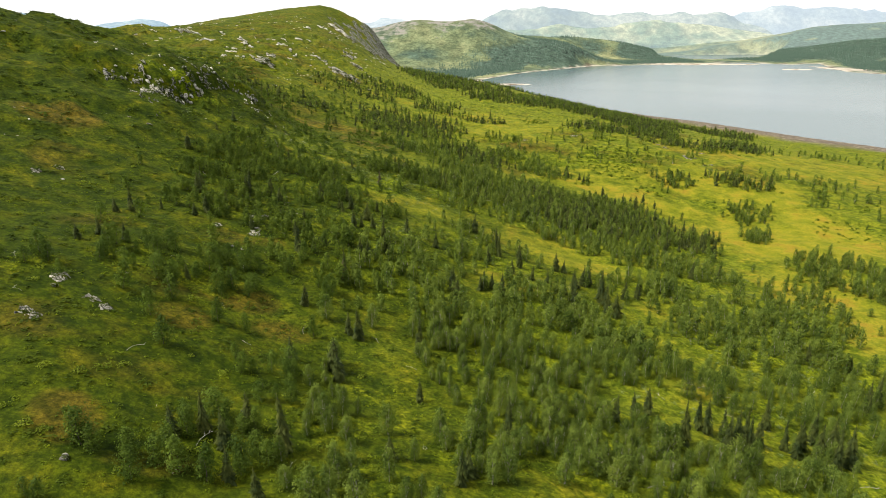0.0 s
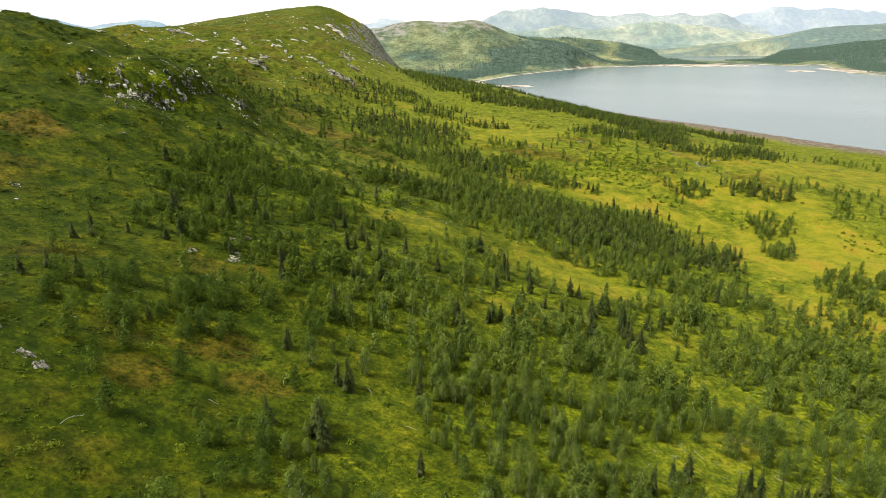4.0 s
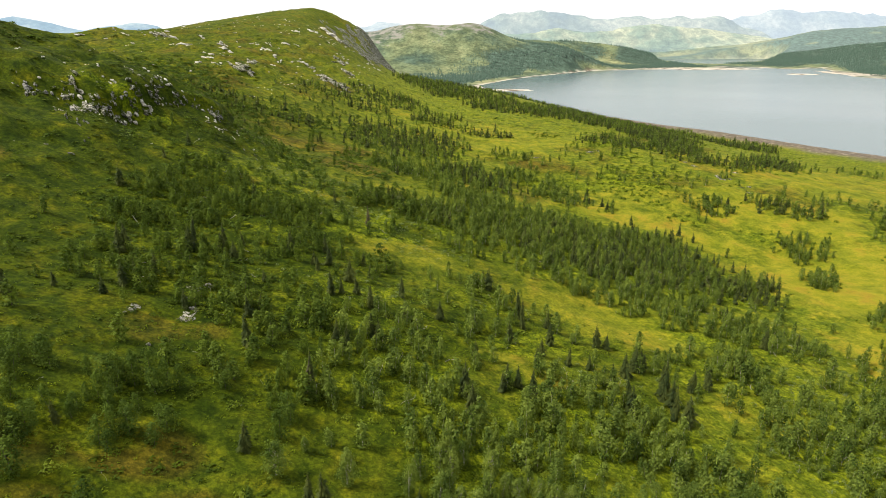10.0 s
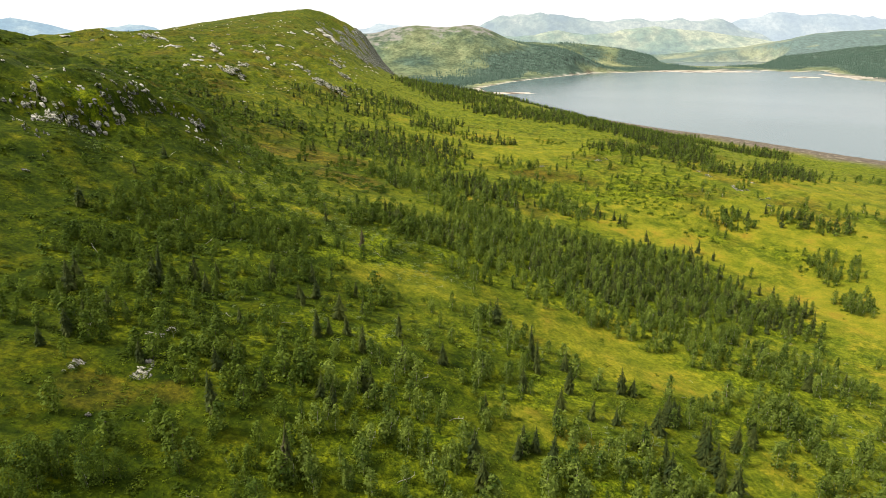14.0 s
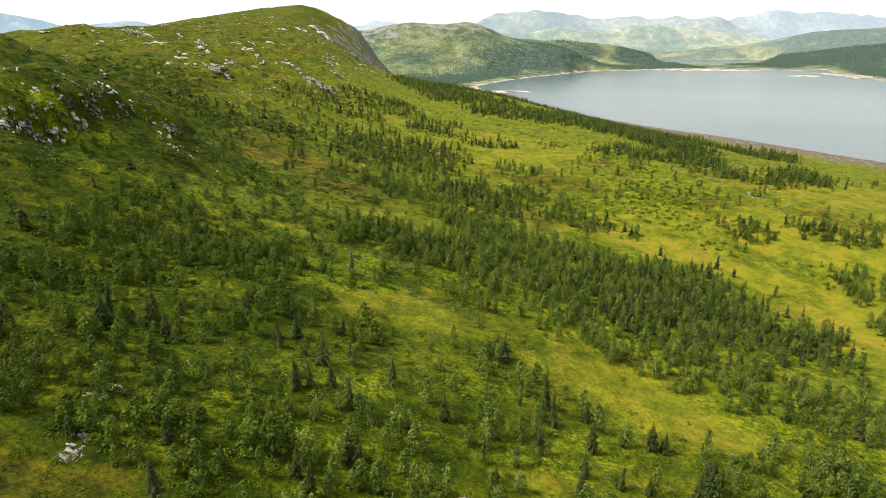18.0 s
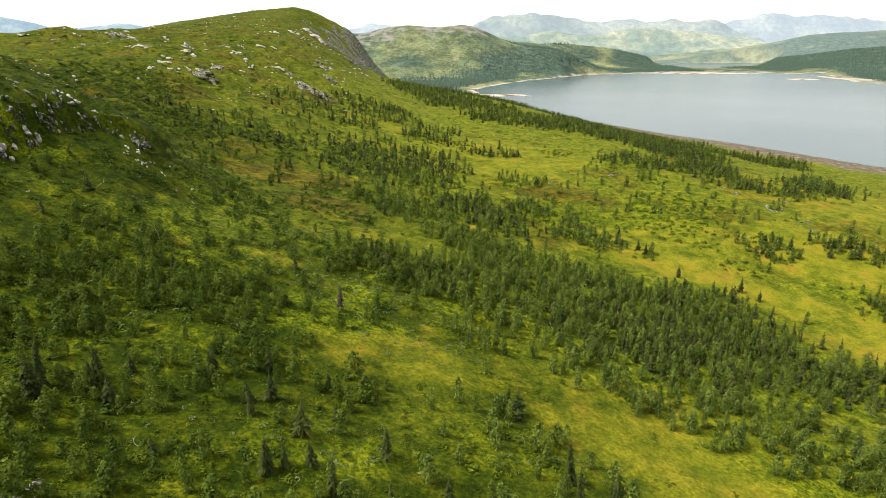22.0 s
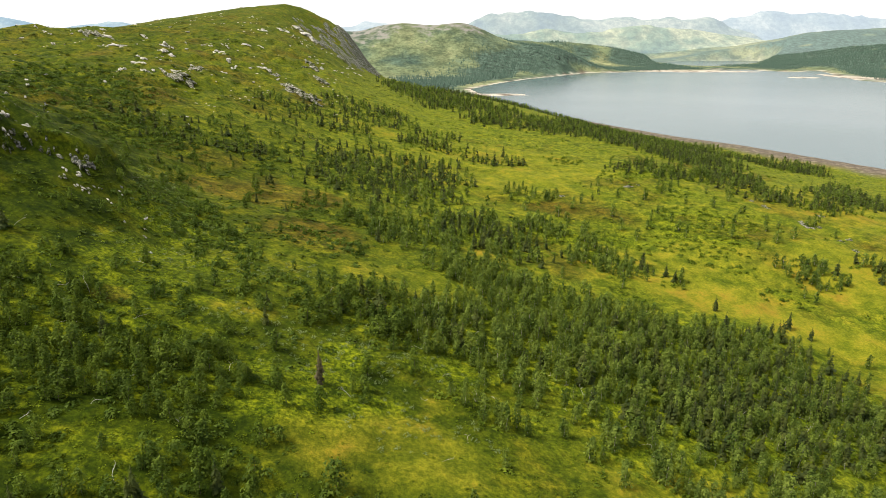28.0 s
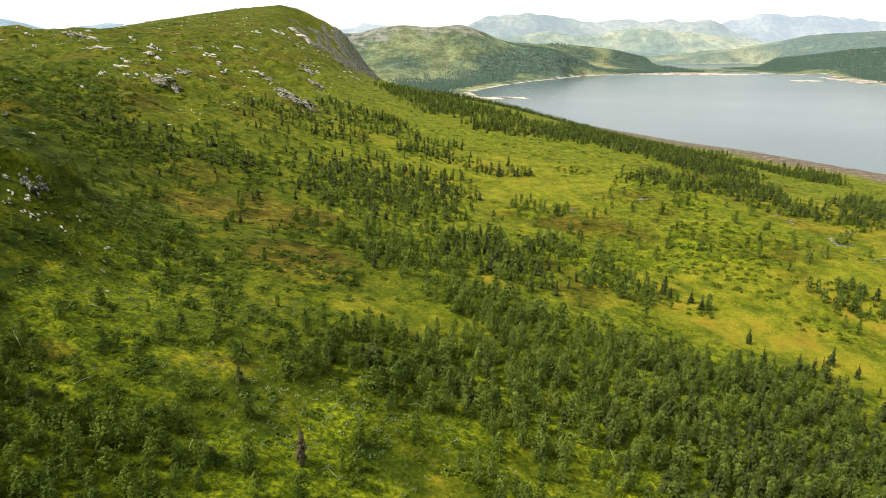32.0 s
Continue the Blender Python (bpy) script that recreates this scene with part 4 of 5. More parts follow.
def spruce_crown(r, sprays, lush=1.0, thin=0.0, size=1.0):
    """Many drooping sprays of needles round a stem one metre high: broad below, ragged, open towards the top."""
    k = 1 - r.uniform(0.0004, 1, sprays) ** 0.58
    k = k[r.uniform(0, 1, sprays) > thin]
    n = len(k)
    tier = 0.5 + 0.5 * np.cos(k * 2 * np.pi * 9 + r.uniform(0, 6.28))
    ang = r.uniform(0, 2 * np.pi, n)
    ragged = r.uniform(0.50, 1.3, (24, 11))[np.minimum((k * 24).astype(int), 23), (ang * 11 / 6.2832).astype(int) % 11]
    lop = (1 + 0.18 * np.sin(ang * 2 + r.uniform(0, 6.28) + k * 5)) * ragged
    reach = (0.215 * (1 - k) ** 0.72 * (0.58 + 0.42 * smooth(0.0, 0.26, k)) + 0.010) * lush * r.uniform(0.60, 1.22, n) * (0.80 + 0.25 * tier) * lop
    z = 0.05 + 0.93 * k + r.normal(0, 0.008, n)
    out = np.c_[np.cos(ang), np.sin(ang), np.zeros(n)]
    side = np.c_[-np.sin(ang), np.cos(ang), np.zeros(n)]
    start = reach * r.uniform(0.05, 0.62, n)
    drop = (reach - start) * r.uniform(0.35, 1.1, n) + 0.008
    root = out * start[:, None] + np.c_[0 * k, 0 * k, z - 0.25 * start]
    tip = out * reach[:, None] + np.c_[0 * k, 0 * k, z - 0.25 * start - drop]
    wide = ((reach - start) * r.uniform(0.22, 0.45, n) + 0.010) * size
    mid = 0.5 * (root + tip)
    tilt = r.normal(0, 0.25, n)[:, None] * np.array([0, 0, 1.0])
    sag = np.c_[0 * k, 0 * k, -wide * r.uniform(0.2, 0.9, n)]
    left, right = mid + (side + tilt) * wide[:, None] + sag, mid - (side + tilt) * wide[:, None] + sag
    v = np.stack([root, left, tip, right], 1).reshape(-1, 3)
    i = np.arange(n)[:, None] * 4
    f = np.concatenate([i + np.array([[0, 1, 2]]), i + np.array([[0, 2, 3]])], 0)
    t = len(v)
    spike = np.array([[0.012, 0, 0.90], [-0.008, 0.011, 0.90], [-0.008, -0.011, 0.90], [0, 0, 1.03]])
    return np.concatenate([v, spike]), np.concatenate([f, [[t, t + 1, t + 3], [t + 1, t + 2, t + 3], [t + 2, t, t + 3]]])


def leaf_bits(r, centres, outward, size):
    """Loose single leaves and leaf tips, one small triangle each."""
    n = len(centres)
    nrm = outward + r.normal(0, 0.45, (n, 3))
    a, b = frame_of(nrm)
    ang = r.uniform(0, 6.283, n)[:, None] + np.array([[0.0, 2.1, 4.2]]) + r.normal(0, 0.35, (n, 3))
    s = size * r.uniform(0.6, 1.4, (n, 3))
    vs = centres[:, None] + (np.cos(ang) * s)[..., None] * a[:, None] + (np.sin(ang) * s)[..., None] * b[:, None]
    return vs.reshape(-1, 3), np.arange(n * 3).reshape(n, 3)


def lobes_of(r, count, wide, low, high):
    """Centres and sizes of the clumps that make up an uneven crown in a tree one metre high."""
    out = []
    for k in range(count):
        z = low + (high - low) * (k + r.uniform(0.1, 0.9)) / count
        room = wide * np.sin(np.pi * min(max((z - low + 0.22) / (high - low + 0.32), 0.05), 0.96)) ** 0.8
        ang, d = k * 2.4 + r.uniform(-0.6, 0.6), room * r.uniform(0.25, 0.8)
        out.append((np.array([np.cos(ang) * d, np.sin(ang) * d, z]), r.uniform(0.11, 0.19) * (0.6 + 1.2 * wide) * (16 / count) ** 0.25))
    return out


def birch(r, cards, size, lobes=13, wide=0.30, low=0.16, fine=True):
    """Trunk and crown of a bushy mountain birch one metre high."""
    heads = lobes_of(r, lobes, wide, low, 0.90)
    stems, n = [], r.randint(2, 5) if fine else 1
    for k in range(n):
        ang = r.uniform(0, 6.283)
        lean = np.array([np.cos(ang), np.sin(ang), 0]) * r.uniform(0.06, 0.22)
        z = np.linspace(-0.05, r.uniform(0.60, 0.85), 5 if fine else 3)
        line = lean[None] * (np.maximum(z, 0)[:, None] ** 1.2) + np.c_[np.sin(z * 7 + k) * 0.015, np.cos(z * 6 + k) * 0.015, z]
        stems.append(tube(line, np.linspace(0.014, 0.005, len(z)), 5 if fine else 3))
    for c, _ in heads[::2] if fine else ():
        root = np.array([0, 0, c[2] * 0.55])
        stems.append(tube([root, (root + c) / 2 + [0, 0, 0.02], c], [0.007, 0.005, 0.003], 3))
    per = max(cards // lobes, 3)
    pts, out = [], []
    for c, s in heads:
        way = r.normal(0, 1, (per, 3))
        way /= np.linalg.norm(way, axis=1, keepdims=True)
        pts.append(c + way * s * (r.uniform(0.15, 1.1, (per, 1)) ** 0.7) * [0.9, 0.9, 1.15])
        out.append(way * 0.6 + np.array([c[0], c[1], 0]) / wide + [0, 0, 0.5])
    fill = cards // 2
    k, ang = r.uniform(0.0, 1, fill), r.uniform(0, 6.283, fill)
    reach = wide * (np.sin(np.pi * (0.12 + 0.88 * k) ** 0.8) ** 0.7) * (1 + 0.22 * np.sin(ang * 3 + k * 9) + 0.15 * np.sin(ang * 5 - k * 14)) * r.uniform(0.35, 1.05, fill) ** 0.5
    pts.append(np.c_[np.cos(ang) * reach, np.sin(ang) * reach, low * 0.5 + (0.97 - low * 0.5) * k])
    out.append(np.c_[np.cos(ang), np.sin(ang), 0.2 + 0.9 * k])
    return join(*stems), leaf_bits(r, np.concatenate(pts), np.concatenate(out), size)


def shrub(r, cards, size):
    """A low spreading willow one metre across."""
    way = r.normal(0, 1, (cards, 3))
    way[:, 2] = np.abs(way[:, 2]) * 0.9
    way /= np.linalg.norm(way, axis=1, keepdims=True)
    c = way * r.uniform(0.55, 1.0, (cards, 1)) * [0.5, 0.5, 0.42]
    c[:, :2] *= 1 + 0.35 * np.sin(np.arctan2(c[:, 1], c[:, 0]) * 3 + r.uniform(0, 6))[:, None]
    return leaf_bits(r, c, way + [0, 0, 0.4], size)


def place_many(name, variants, xs, ys, heights, widths, mats, label, category, seed, sink=0.12):
    """Very many plants in one object, each turned, sized and leaned on its own."""
    r = np.random.RandomState(seed)
    zs = ground_height(xs, ys) - sink
    pick, turn = r.randint(0, len(variants), len(xs)), r.uniform(0, 6.283, len(xs))
    lean = r.normal(0, 0.05, (len(xs), 2))
    vs, fs, ks, base = [], [], [], 0
    for k, parts in enumerate(variants):
        at = np.nonzero(pick == k)[0]
        if not len(at):
            continue
        for slot, (v, f) in enumerate(parts):
            c, s = np.cos(turn[at])[:, None], np.sin(turn[at])[:, None]
            x = (v[None, :, 0] * c - v[None, :, 1] * s) * widths[at, None]
            y = (v[None, :, 0] * s + v[None, :, 1] * c) * widths[at, None]
            z = v[None, :, 2] * heights[at, None]
            x, y = x + lean[at, :1] * z + xs[at, None], y + lean[at, 1:] * z + ys[at, None]
            vs.append(np.stack([x, y, z + zs[at, None]], -1).reshape(-1, 3))
            fs.append((f[None] + (np.arange(len(at)) * len(v))[:, None, None] + base).reshape(-1, 3))
            ks.append(np.full(len(at) * len(f), slot))
            base += len(at) * len(v)
    me = mesh_of(name, np.concatenate(vs), np.concatenate(fs), mats, np.concatenate(ks))
    return tagged(new(name, me), label, category, kind="stuff")


def part(name, v, f, mat, parent, label=""):
    ob = new(name, mesh_of(name, v, f, (mat,)))
    ob.parent = parent
    return tagged(ob, label)


def thing_at(ob, x, y, size_xy, size_z, turn, sink=0.12, lean=(0.0, 0.0)):
    z = float(ground_height(np.array([x]), np.array([y]))[0]) - sink
    return Matrix.LocRotScale((x, y, z), Euler((lean[0], lean[1], turn)), (size_xy, size_xy, size_z))


def put_things(models, rows, group, label_of, category):
    """Copies of the models at rows of (x, y, height, width factor)."""
    r = np.random.RandomState(len(rows))
    for n, (x, y, h, w) in enumerate(rows):
        m = models[n % len(models)]
        m.scale = (1, 1, 1)
        ob = copy_thing(m, Matrix.Identity(4))
        ob.matrix_basis = thing_at(ob, x, y, h * w, h, r.uniform(0, 6.283), 0.15, r.normal(0, 0.035, 2))
        tagged(ob, label_of(h), category, group)
    for m in models:
        for o in (*m.children_recursive, m):
            bpy.data.objects.remove(o)


def tree_model(name, trunk, crown, bark, leaves):
    ob = new(name)
    part("trunk", *trunk, bark, ob)
    part("crown", *crown, leaves, ob)
    return ob


def stem(r, top=0.95, thick=0.018):
    z = np.linspace(-0.04, top, 4)
    return tube(np.c_[np.sin(z * 5) * 0.006, np.cos(z * 4) * 0.006, z], np.linspace(thick, 0.003, 4), 6)


# Where everything grows: a jittered lattice, thinned by the woods' density.
def lattice(x0, x1, y0, y1, step, r):
    gx, gy = np.meshgrid(np.arange(x0, x1, step), np.arange(y0, y1, step))
    return gx.ravel() + r.uniform(-0.5, 0.5, gx.size) * step, gy.ravel() + r.uniform(-0.5, 0.5, gx.size) * step


def woods_of(kinds):
    return [w[:6] for w in WOODS if w[6] in kinds]


def dry(xs, ys):
    return inside_shore(xs, ys, SHORE) > 44


bx, by = lattice(-150, 330, 52, 760, 1.95, rng)
dense = np.maximum(spread(bx, by, woods_of((0,))), (0.62 - 0.27 * smooth(300, 360, by)) * spread(bx, by, woods_of((1,))))
dense = np.maximum(dense, 0.32 * spread(bx, by, woods_of((2,))))
dense = np.maximum(dense, (0.04 + 0.16 * smooth(0.1, 0.8, waves(bx, by, 30, 27)) * np.where(by < 175, 1.0, 0.35)) * (by < 420) * (bx > -75) * (1 - smooth(0.2, 0.6, spread(bx, by, MIRE))))
keep = (rng.uniform(0, 1, bx.size) < dense * (0.72 + 0.5 * waves(bx, by, 13, 21))) & dry(bx, by)
bx, by = bx[keep], by[keep]
near = (by < 178) & (bx > -16 - 0.02 * by) & (bx < 40 + 0.18 * by)
order = np.nonzero(near)[0][np.argsort(by[near] + np.abs(bx[near]) * 0.3)][:300]
single = np.zeros(bx.size, bool)
single[order] = True
bh = np.where(by < 180, rng.uniform(2.5, 5.6, bx.size), rng.uniform(2.6, 5.2, bx.size))
bh *= np.where((bx < -18) & (by > 150), 0.84, 1.0)
sx, sy = lattice(-150, 340, 60, 900, 3.0, rng)
sd = np.maximum((0.80 + 0.18 * smooth(290, 340, sy)) * spread(sx, sy, woods_of((1,))), 0.62 * spread(sx, sy, woods_of((2,))))
keep = (rng.uniform(0, 1, sx.size) < sd * (0.75 + 0.5 * waves(sx, sy, 18, 22))) & dry(sx, sy)
sx, sy = sx[keep], sy[keep]
sh = rng.uniform(3.0, 6.6, sx.size)

r = np.random.RandomState(3)
mid_spruces = [(tube([(0, 0, -0.04), (0, 0, 0.5)], [0.02, 0.01], 3), spruce_crown(r, 130, r.uniform(0.85, 1.15), 0.0, 1.6)) for _ in range(7)]
far_spruces = [(tube([(0, 0, -0.04), (0, 0, 0.5)], [0.02, 0.01], 3), spruce_crown(r, 42, r.uniform(0.9, 1.2), 0.0, 2.8)) for _ in range(7)]
mid_birches = [birch(r, 215, 0.050, 12, r.uniform(0.22, 0.31), 0.10, False) for _ in range(14)]
close_birches = [birch(r, 600, 0.027, 18, r.uniform(0.22, 0.31), 0.10, False) for _ in range(10)]
far_birches = [birch(r, 84, 0.076, 9, r.uniform(0.22, 0.31), 0.10, False) for _ in range(12)]
for close, sprays, size in ((True, 1050, 0.52), (False, 340, 1.0)):
    models = [tree_model("spruce_tree", stem(r), spruce_crown(r, sprays, r.uniform(0.85, 1.15), 0.10, size), SPRUCE_BARK, NEEDLES) for _ in range(6)]
    put_things(models, [(x, y, h, (0.84 + 0.34 * ((i * 7) % 10) / 10) * (0.70 if h > 6.4 else 1.0)) for i, (x, y, h) in enumerate(SPRUCES) if (y < 185) == close], "spruces on the slope",
               lambda h: "tall dark green spruce with drooping boughs on the slope" if h > 6 else "small dark green spruce standing in the heath", "spruce tree")
models = [tree_model("birch_tree", *birch(r, 1000, 0.027, 26, r.uniform(0.24, 0.34)), BIRCH_BARK, BIRCH_LEAVES) for _ in range(8)]
put_things(models, [(bx[i], by[i], bh[i], rng.uniform(0.62, 1.0)) for i in order], "mountain birches on the slope",
           lambda h: "crooked mountain birch with pale stems and a loose green crown", "birch tree")
rest = ~single
bw = bh * rng.uniform(0.68, 1.12, bx.size)
# Birches on the left take darker leaves, standing in for cloud shade.
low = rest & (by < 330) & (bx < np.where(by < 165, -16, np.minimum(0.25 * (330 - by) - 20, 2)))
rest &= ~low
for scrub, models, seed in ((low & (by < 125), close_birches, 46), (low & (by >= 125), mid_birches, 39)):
    place_many("alder_scrub", models, bx[scrub], by[scrub], bh[scrub] * 0.95, bw[scrub] * 1.12, (SPRUCE_BARK, DARK_SHADED_LEAVES),
               "low deep green birch scrub under the crags, shade put into its leaf colour", "alder scrub", seed)
for wood, models, seed in ((rest & (by <= 118), close_birches, 47), (rest & (by > 118) & (by <= 270), mid_birches, 31), (rest & (by > 270), far_birches, 37)):
    place_many("birch_wood", models, bx[wood], by[wood], bh[wood], bw[wood], (BIRCH_BARK, BIRCH_LEAVES),
               "wood of crooked green mountain birches on the slope", "birch wood", seed)
sw, ahead = sh * rng.uniform(0.85, 1.2, sx.size), sy > 330
place_many("spruce_wood", mid_spruces, sx[~ahead], sy[~ahead], sh[~ahead], sw[~ahead], (SPRUCE_BARK, NEEDLES),
           "dark green spruces mixed into the birch wood on the slope", "spruce wood", 32)
place_many("spruce_wood", far_spruces, sx[ahead], sy[ahead], sh[ahead], sw[ahead], (SPRUCE_BARK, NEEDLES),
           "wood of dark green spruces above the lake shore", "spruce wood", 36)
# Willow scrub and low herbs.
wx, wy = lattice(-150, 300, 52, 520, 1.9, rng)
wd = np.maximum(spread(wx, wy, woods_of((3,))), 0.85 * spread(wx, wy, woods_of((0, 1))) * (1 - 0.2 * smooth(200, 300, wy)))
wd = np.maximum(wd, (0.02 + 0.62 * smooth(0.40, 0.95, waves(wx, wy, 26, 23)) * (wy < 420)) * (1 - 0.93 * smooth(0.2, 0.55, spread(wx, wy, MIRE))))
keep = (rng.uniform(0, 1, wx.size) < wd) & dry(wx, wy)
wx, wy = wx[keep], wy[keep]
ws = np.where(wy < 260, rng.uniform(0.6, 1.9, wx.size), rng.uniform(0.9, 2.4, wx.size))
ww = ws * rng.uniform(0.9, 1.4, wx.size)
# Willows left of x = -5 take the leaf colour with shade put in.
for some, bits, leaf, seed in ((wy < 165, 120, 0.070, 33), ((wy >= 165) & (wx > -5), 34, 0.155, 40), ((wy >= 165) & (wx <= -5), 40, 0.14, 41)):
    place_many("willow_scrub", [(shrub(r, bits, leaf),) for _ in range(6)], wx[some], wy[some], ws[some], ww[some], (DARK_SHADED_LEAVES if seed == 41 else WILLOW_LEAVES,),
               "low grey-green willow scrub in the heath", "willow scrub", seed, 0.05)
hx, hy = lattice(-80, 125, 52, 250, 1.15, rng)
keep = rng.uniform(0, 1, hx.size) < (0.5 * spread(hx, hy, woods_of((0, 1))) + 0.25 + 0.6 * smooth(-0.3, 0.8, waves(hx, hy, 17, 24))) * (1 - 0.85 * smooth(0.2, 0.6, spread(hx, hy, MIRE))) * (0.7 + 0.3 * smooth(-35, -5, hx))
hx, hy = hx[keep], hy[keep]
hs = rng.uniform(0.3, 0.85, hx.size)
place_many("heath_tufts", [(shrub(r, 13, 0.17),) for _ in range(8)], hx, hy, hs * 0.8, hs * rng.uniform(0.9, 1.5, hx.size), (HERBS,),
           "tufts of yellow-green grass and herbs in the heath", "grass tufts", 34, 0.03)
mx, my = lattice(-230, 110, 55, 700, 1.8, rng)
# Denser to the left, to darken that side in place of cloud shade.
md = 0.08 + (0.5 + 0.25 * smooth(-45, -70, mx)) * smooth(-0.25, 0.7, waves(mx, my, 14, 44) + 0.6 * waves(mx, my, 45, 45))
keep = rng.uniform(0, 1, mx.size) < md * (1 - 0.9 * smooth(0.2, 0.5, spread(mx, my, MIRE))) * (1 - 0.8 * smooth(-30, 30, mx)) * (1 - 0.6 * smooth(0.4, 0.8, spread(mx, my, LUSH))) * (1 - 0.78 * smooth(260, 420, my))
mx, my = mx[keep], my[keep]
ms = rng.uniform(0.9, 2.0, mx.size) * (1 + 0.5 * smooth(250, 500, my))
mw = ms * rng.uniform(0.9, 1.5, mx.size)
for some, bits, leaf, seed in ((my < 215, 36, 0.12, 38), (my >= 215, 14, 0.21, 42)):
    place_many("dwarf_birch_mats", [(shrub(r, bits, leaf),) for _ in range(6)], mx[some], my[some], ms[some] * 0.42, mw[some], (MATS,),
               "dark green mats of dwarf birch in the heath", "dwarf birch", seed, 0.04)
tx, ty = lattice(-150, 60, 195, 440, 1.75, rng)
tin = np.maximum(spread(tx, ty, woods_of((3,))), spread(tx, ty, [(-46, 268, 9, 22, 32, 0.95), (-36, 250, 10, 8, 30, 0.9), (-62, 300, 8, 18, 30, 0.7), (-20, 236, 12, 5, 20, 0.7), (-6, 228, 9, 4, 10, 0.7)]))
keep = (rng.uniform(0, 1, tx.size) < 0.62 * tin * smooth(-0.6, 0.3, waves(tx, ty, 11, 73))) & ((tx < 0) | (ty > 290))
tx, ty = tx[keep], ty[keep]
th = rng.uniform(1.2, 2.7, tx.size)
place_many("willow_thicket", [(shrub(r, 46, 0.115),) for _ in range(8)], tx, ty, th * 1.5, th * rng.uniform(0.9, 1.3, tx.size), (DARK_SHADED_LEAVES,),
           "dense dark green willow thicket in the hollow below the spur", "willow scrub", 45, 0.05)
# Pale willows; the last four patches put sunlight into the leaf colour.
pale_x, pale_y = lattice(-85, 120, 60, 330, 1.35, rng)
pale_in = spread(pale_x, pale_y, [(-12, 222, 26, 12, 6, 0.8), (-34, 246, 24, 9, 25, 0.9), (2, 206, 14, 8, 0, 0.6), (-48, 262, 10, 14, 30, 0.7), (-60, 290, 12, 16, 30, 0.5), (-16, 172, 20, 8, 8, 0.45), (20, 176, 10, 6, -8, 0.5), (-80, 222, 10, 8, 20, 0.5), (60, 96, 26, 8, -22, 0.4), (40, 150, 16, 9, -10, 0.35), (78, 160, 18, 12, -28, 0.5), (82, 132, 22, 24, -28, 0.7), (70, 104, 20, 10, -25, 0.55), (104, 160, 18, 22, -30, 0.65), (92, 190, 16, 14, -30, 0.5)])
keep = rng.uniform(0, 1, pale_x.size) < 0.85 * pale_in * smooth(-0.9, 0.4, waves(pale_x, pale_y, 9, 71))
pale_x, pale_y = pale_x[keep], pale_y[keep]
ps = rng.uniform(0.5, 1.25, pale_x.size)
place_many("downy_willows", [(shrub(r, 30, 0.105),) for _ in range(8)], pale_x, pale_y, ps, ps * rng.uniform(0.9, 1.4, pale_x.size), (PALE_WILLOW,),
           "low pale grey-green downy willows in a damp hollow, and others paled to stand in for sunlight", "willow scrub", 43, 0.04)
qx, qy = lattice(-75, 115, 52, 275, 1.05, rng)
fern_in = np.maximum(spread(qx, qy, LUSH), 0.75 * spread(qx, qy, woods_of((0, 1))))
keep = rng.uniform(0, 1, qx.size) < (0.60 + 0.30 * smooth(-25, 5, qx)) * fern_in * smooth(-0.5, 0.6, waves(qx, qy, 7, 72)) * (1 - 0.8 * smooth(0.3, 0.7, spread(qx, qy, MIRE)))
qx, qy = qx[keep], qy[keep]
qs = rng.uniform(0.5, 1.15, qx.size)
place_many("fern_beds", [(shrub(r, 15, 0.15),) for _ in range(8)], qx, qy, qs * 0.75, qs * rng.uniform(1.0, 1.5, qx.size), (FERNS,),
           "beds of bright yellow-green ferns and herbs under the birches", "ferns", 44, 0.03)
# The forest across the water.
fx, fy = lattice(-500, 2300, 1300, 2740, 6.6, rng)
keep = rng.uniform(0, 1, fx.size) < 0.9 * far_wood(fx, fy)
fx, fy = fx[keep], fy[keep]
fh = rng.uniform(4.5, 7.5, fx.size)
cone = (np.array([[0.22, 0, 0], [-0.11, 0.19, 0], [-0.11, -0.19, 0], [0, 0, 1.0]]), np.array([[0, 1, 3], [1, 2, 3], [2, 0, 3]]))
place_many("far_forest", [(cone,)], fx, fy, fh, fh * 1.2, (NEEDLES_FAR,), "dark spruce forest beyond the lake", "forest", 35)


# ---- rocks, the cliff and dead wood ----
ROCKS_NEAR = [(-37.6, 57.9, 1, 0.5), (-53.3, 82.7, 1.7, 0.9), (-54.7, 83.1, 1.6, 1.1), (-47.3, 90.2, 1.7, 0.9), (-49.8, 91.6, 2.3, 0.7), (-55.2, 91.8, 1, 1), (-56, 95.1, 2.5, 1.6), (-37.8, 130.9, 0.7, 0.4), (-39.9, 131.4, 0.7, 0.6), (-45.8, 138.2, 0.6, 0.4), (-45.6, 139.7, 1.4, 0.9), (-45.5, 141.3, 1.6, 0.8), (-37.9, 142.4, 2.4, 1.3), (-37.6, 145.1, 1.6, 0.9), (-86.3, 145.9, 1.8, 1.3), (-84.4, 151.6, 2.1, 1.1), (-39.8, 153, 2.6, 0.7), (-38.2, 155.7, 1.7, 0.9)]
ROCKS_MEADOW = [(152.5, 317.9, 2.2, 1), (153.6, 326.9, 2, 1), (157.6, 328.5, 2.6, 0.9), (150.5, 338.6, 1.6, 0.8), (153.3, 339.1, 2.1, 1), (148.9, 339.9, 2, 1.8), (148.5, 341.9, 2.1, 2.1), (163.1, 353.7, 2.9, 1), (144.9, 358.5, 1.7, 1.1), (144.1, 360.5, 2.2, 1.1), (63.4, 364.6, 2.9, 0.8), (143.2, 368.3, 1.8, 1.1), (95.3, 380.8, 4.1, 0.9), (100.5, 382.2, 1.8, 0.7)]
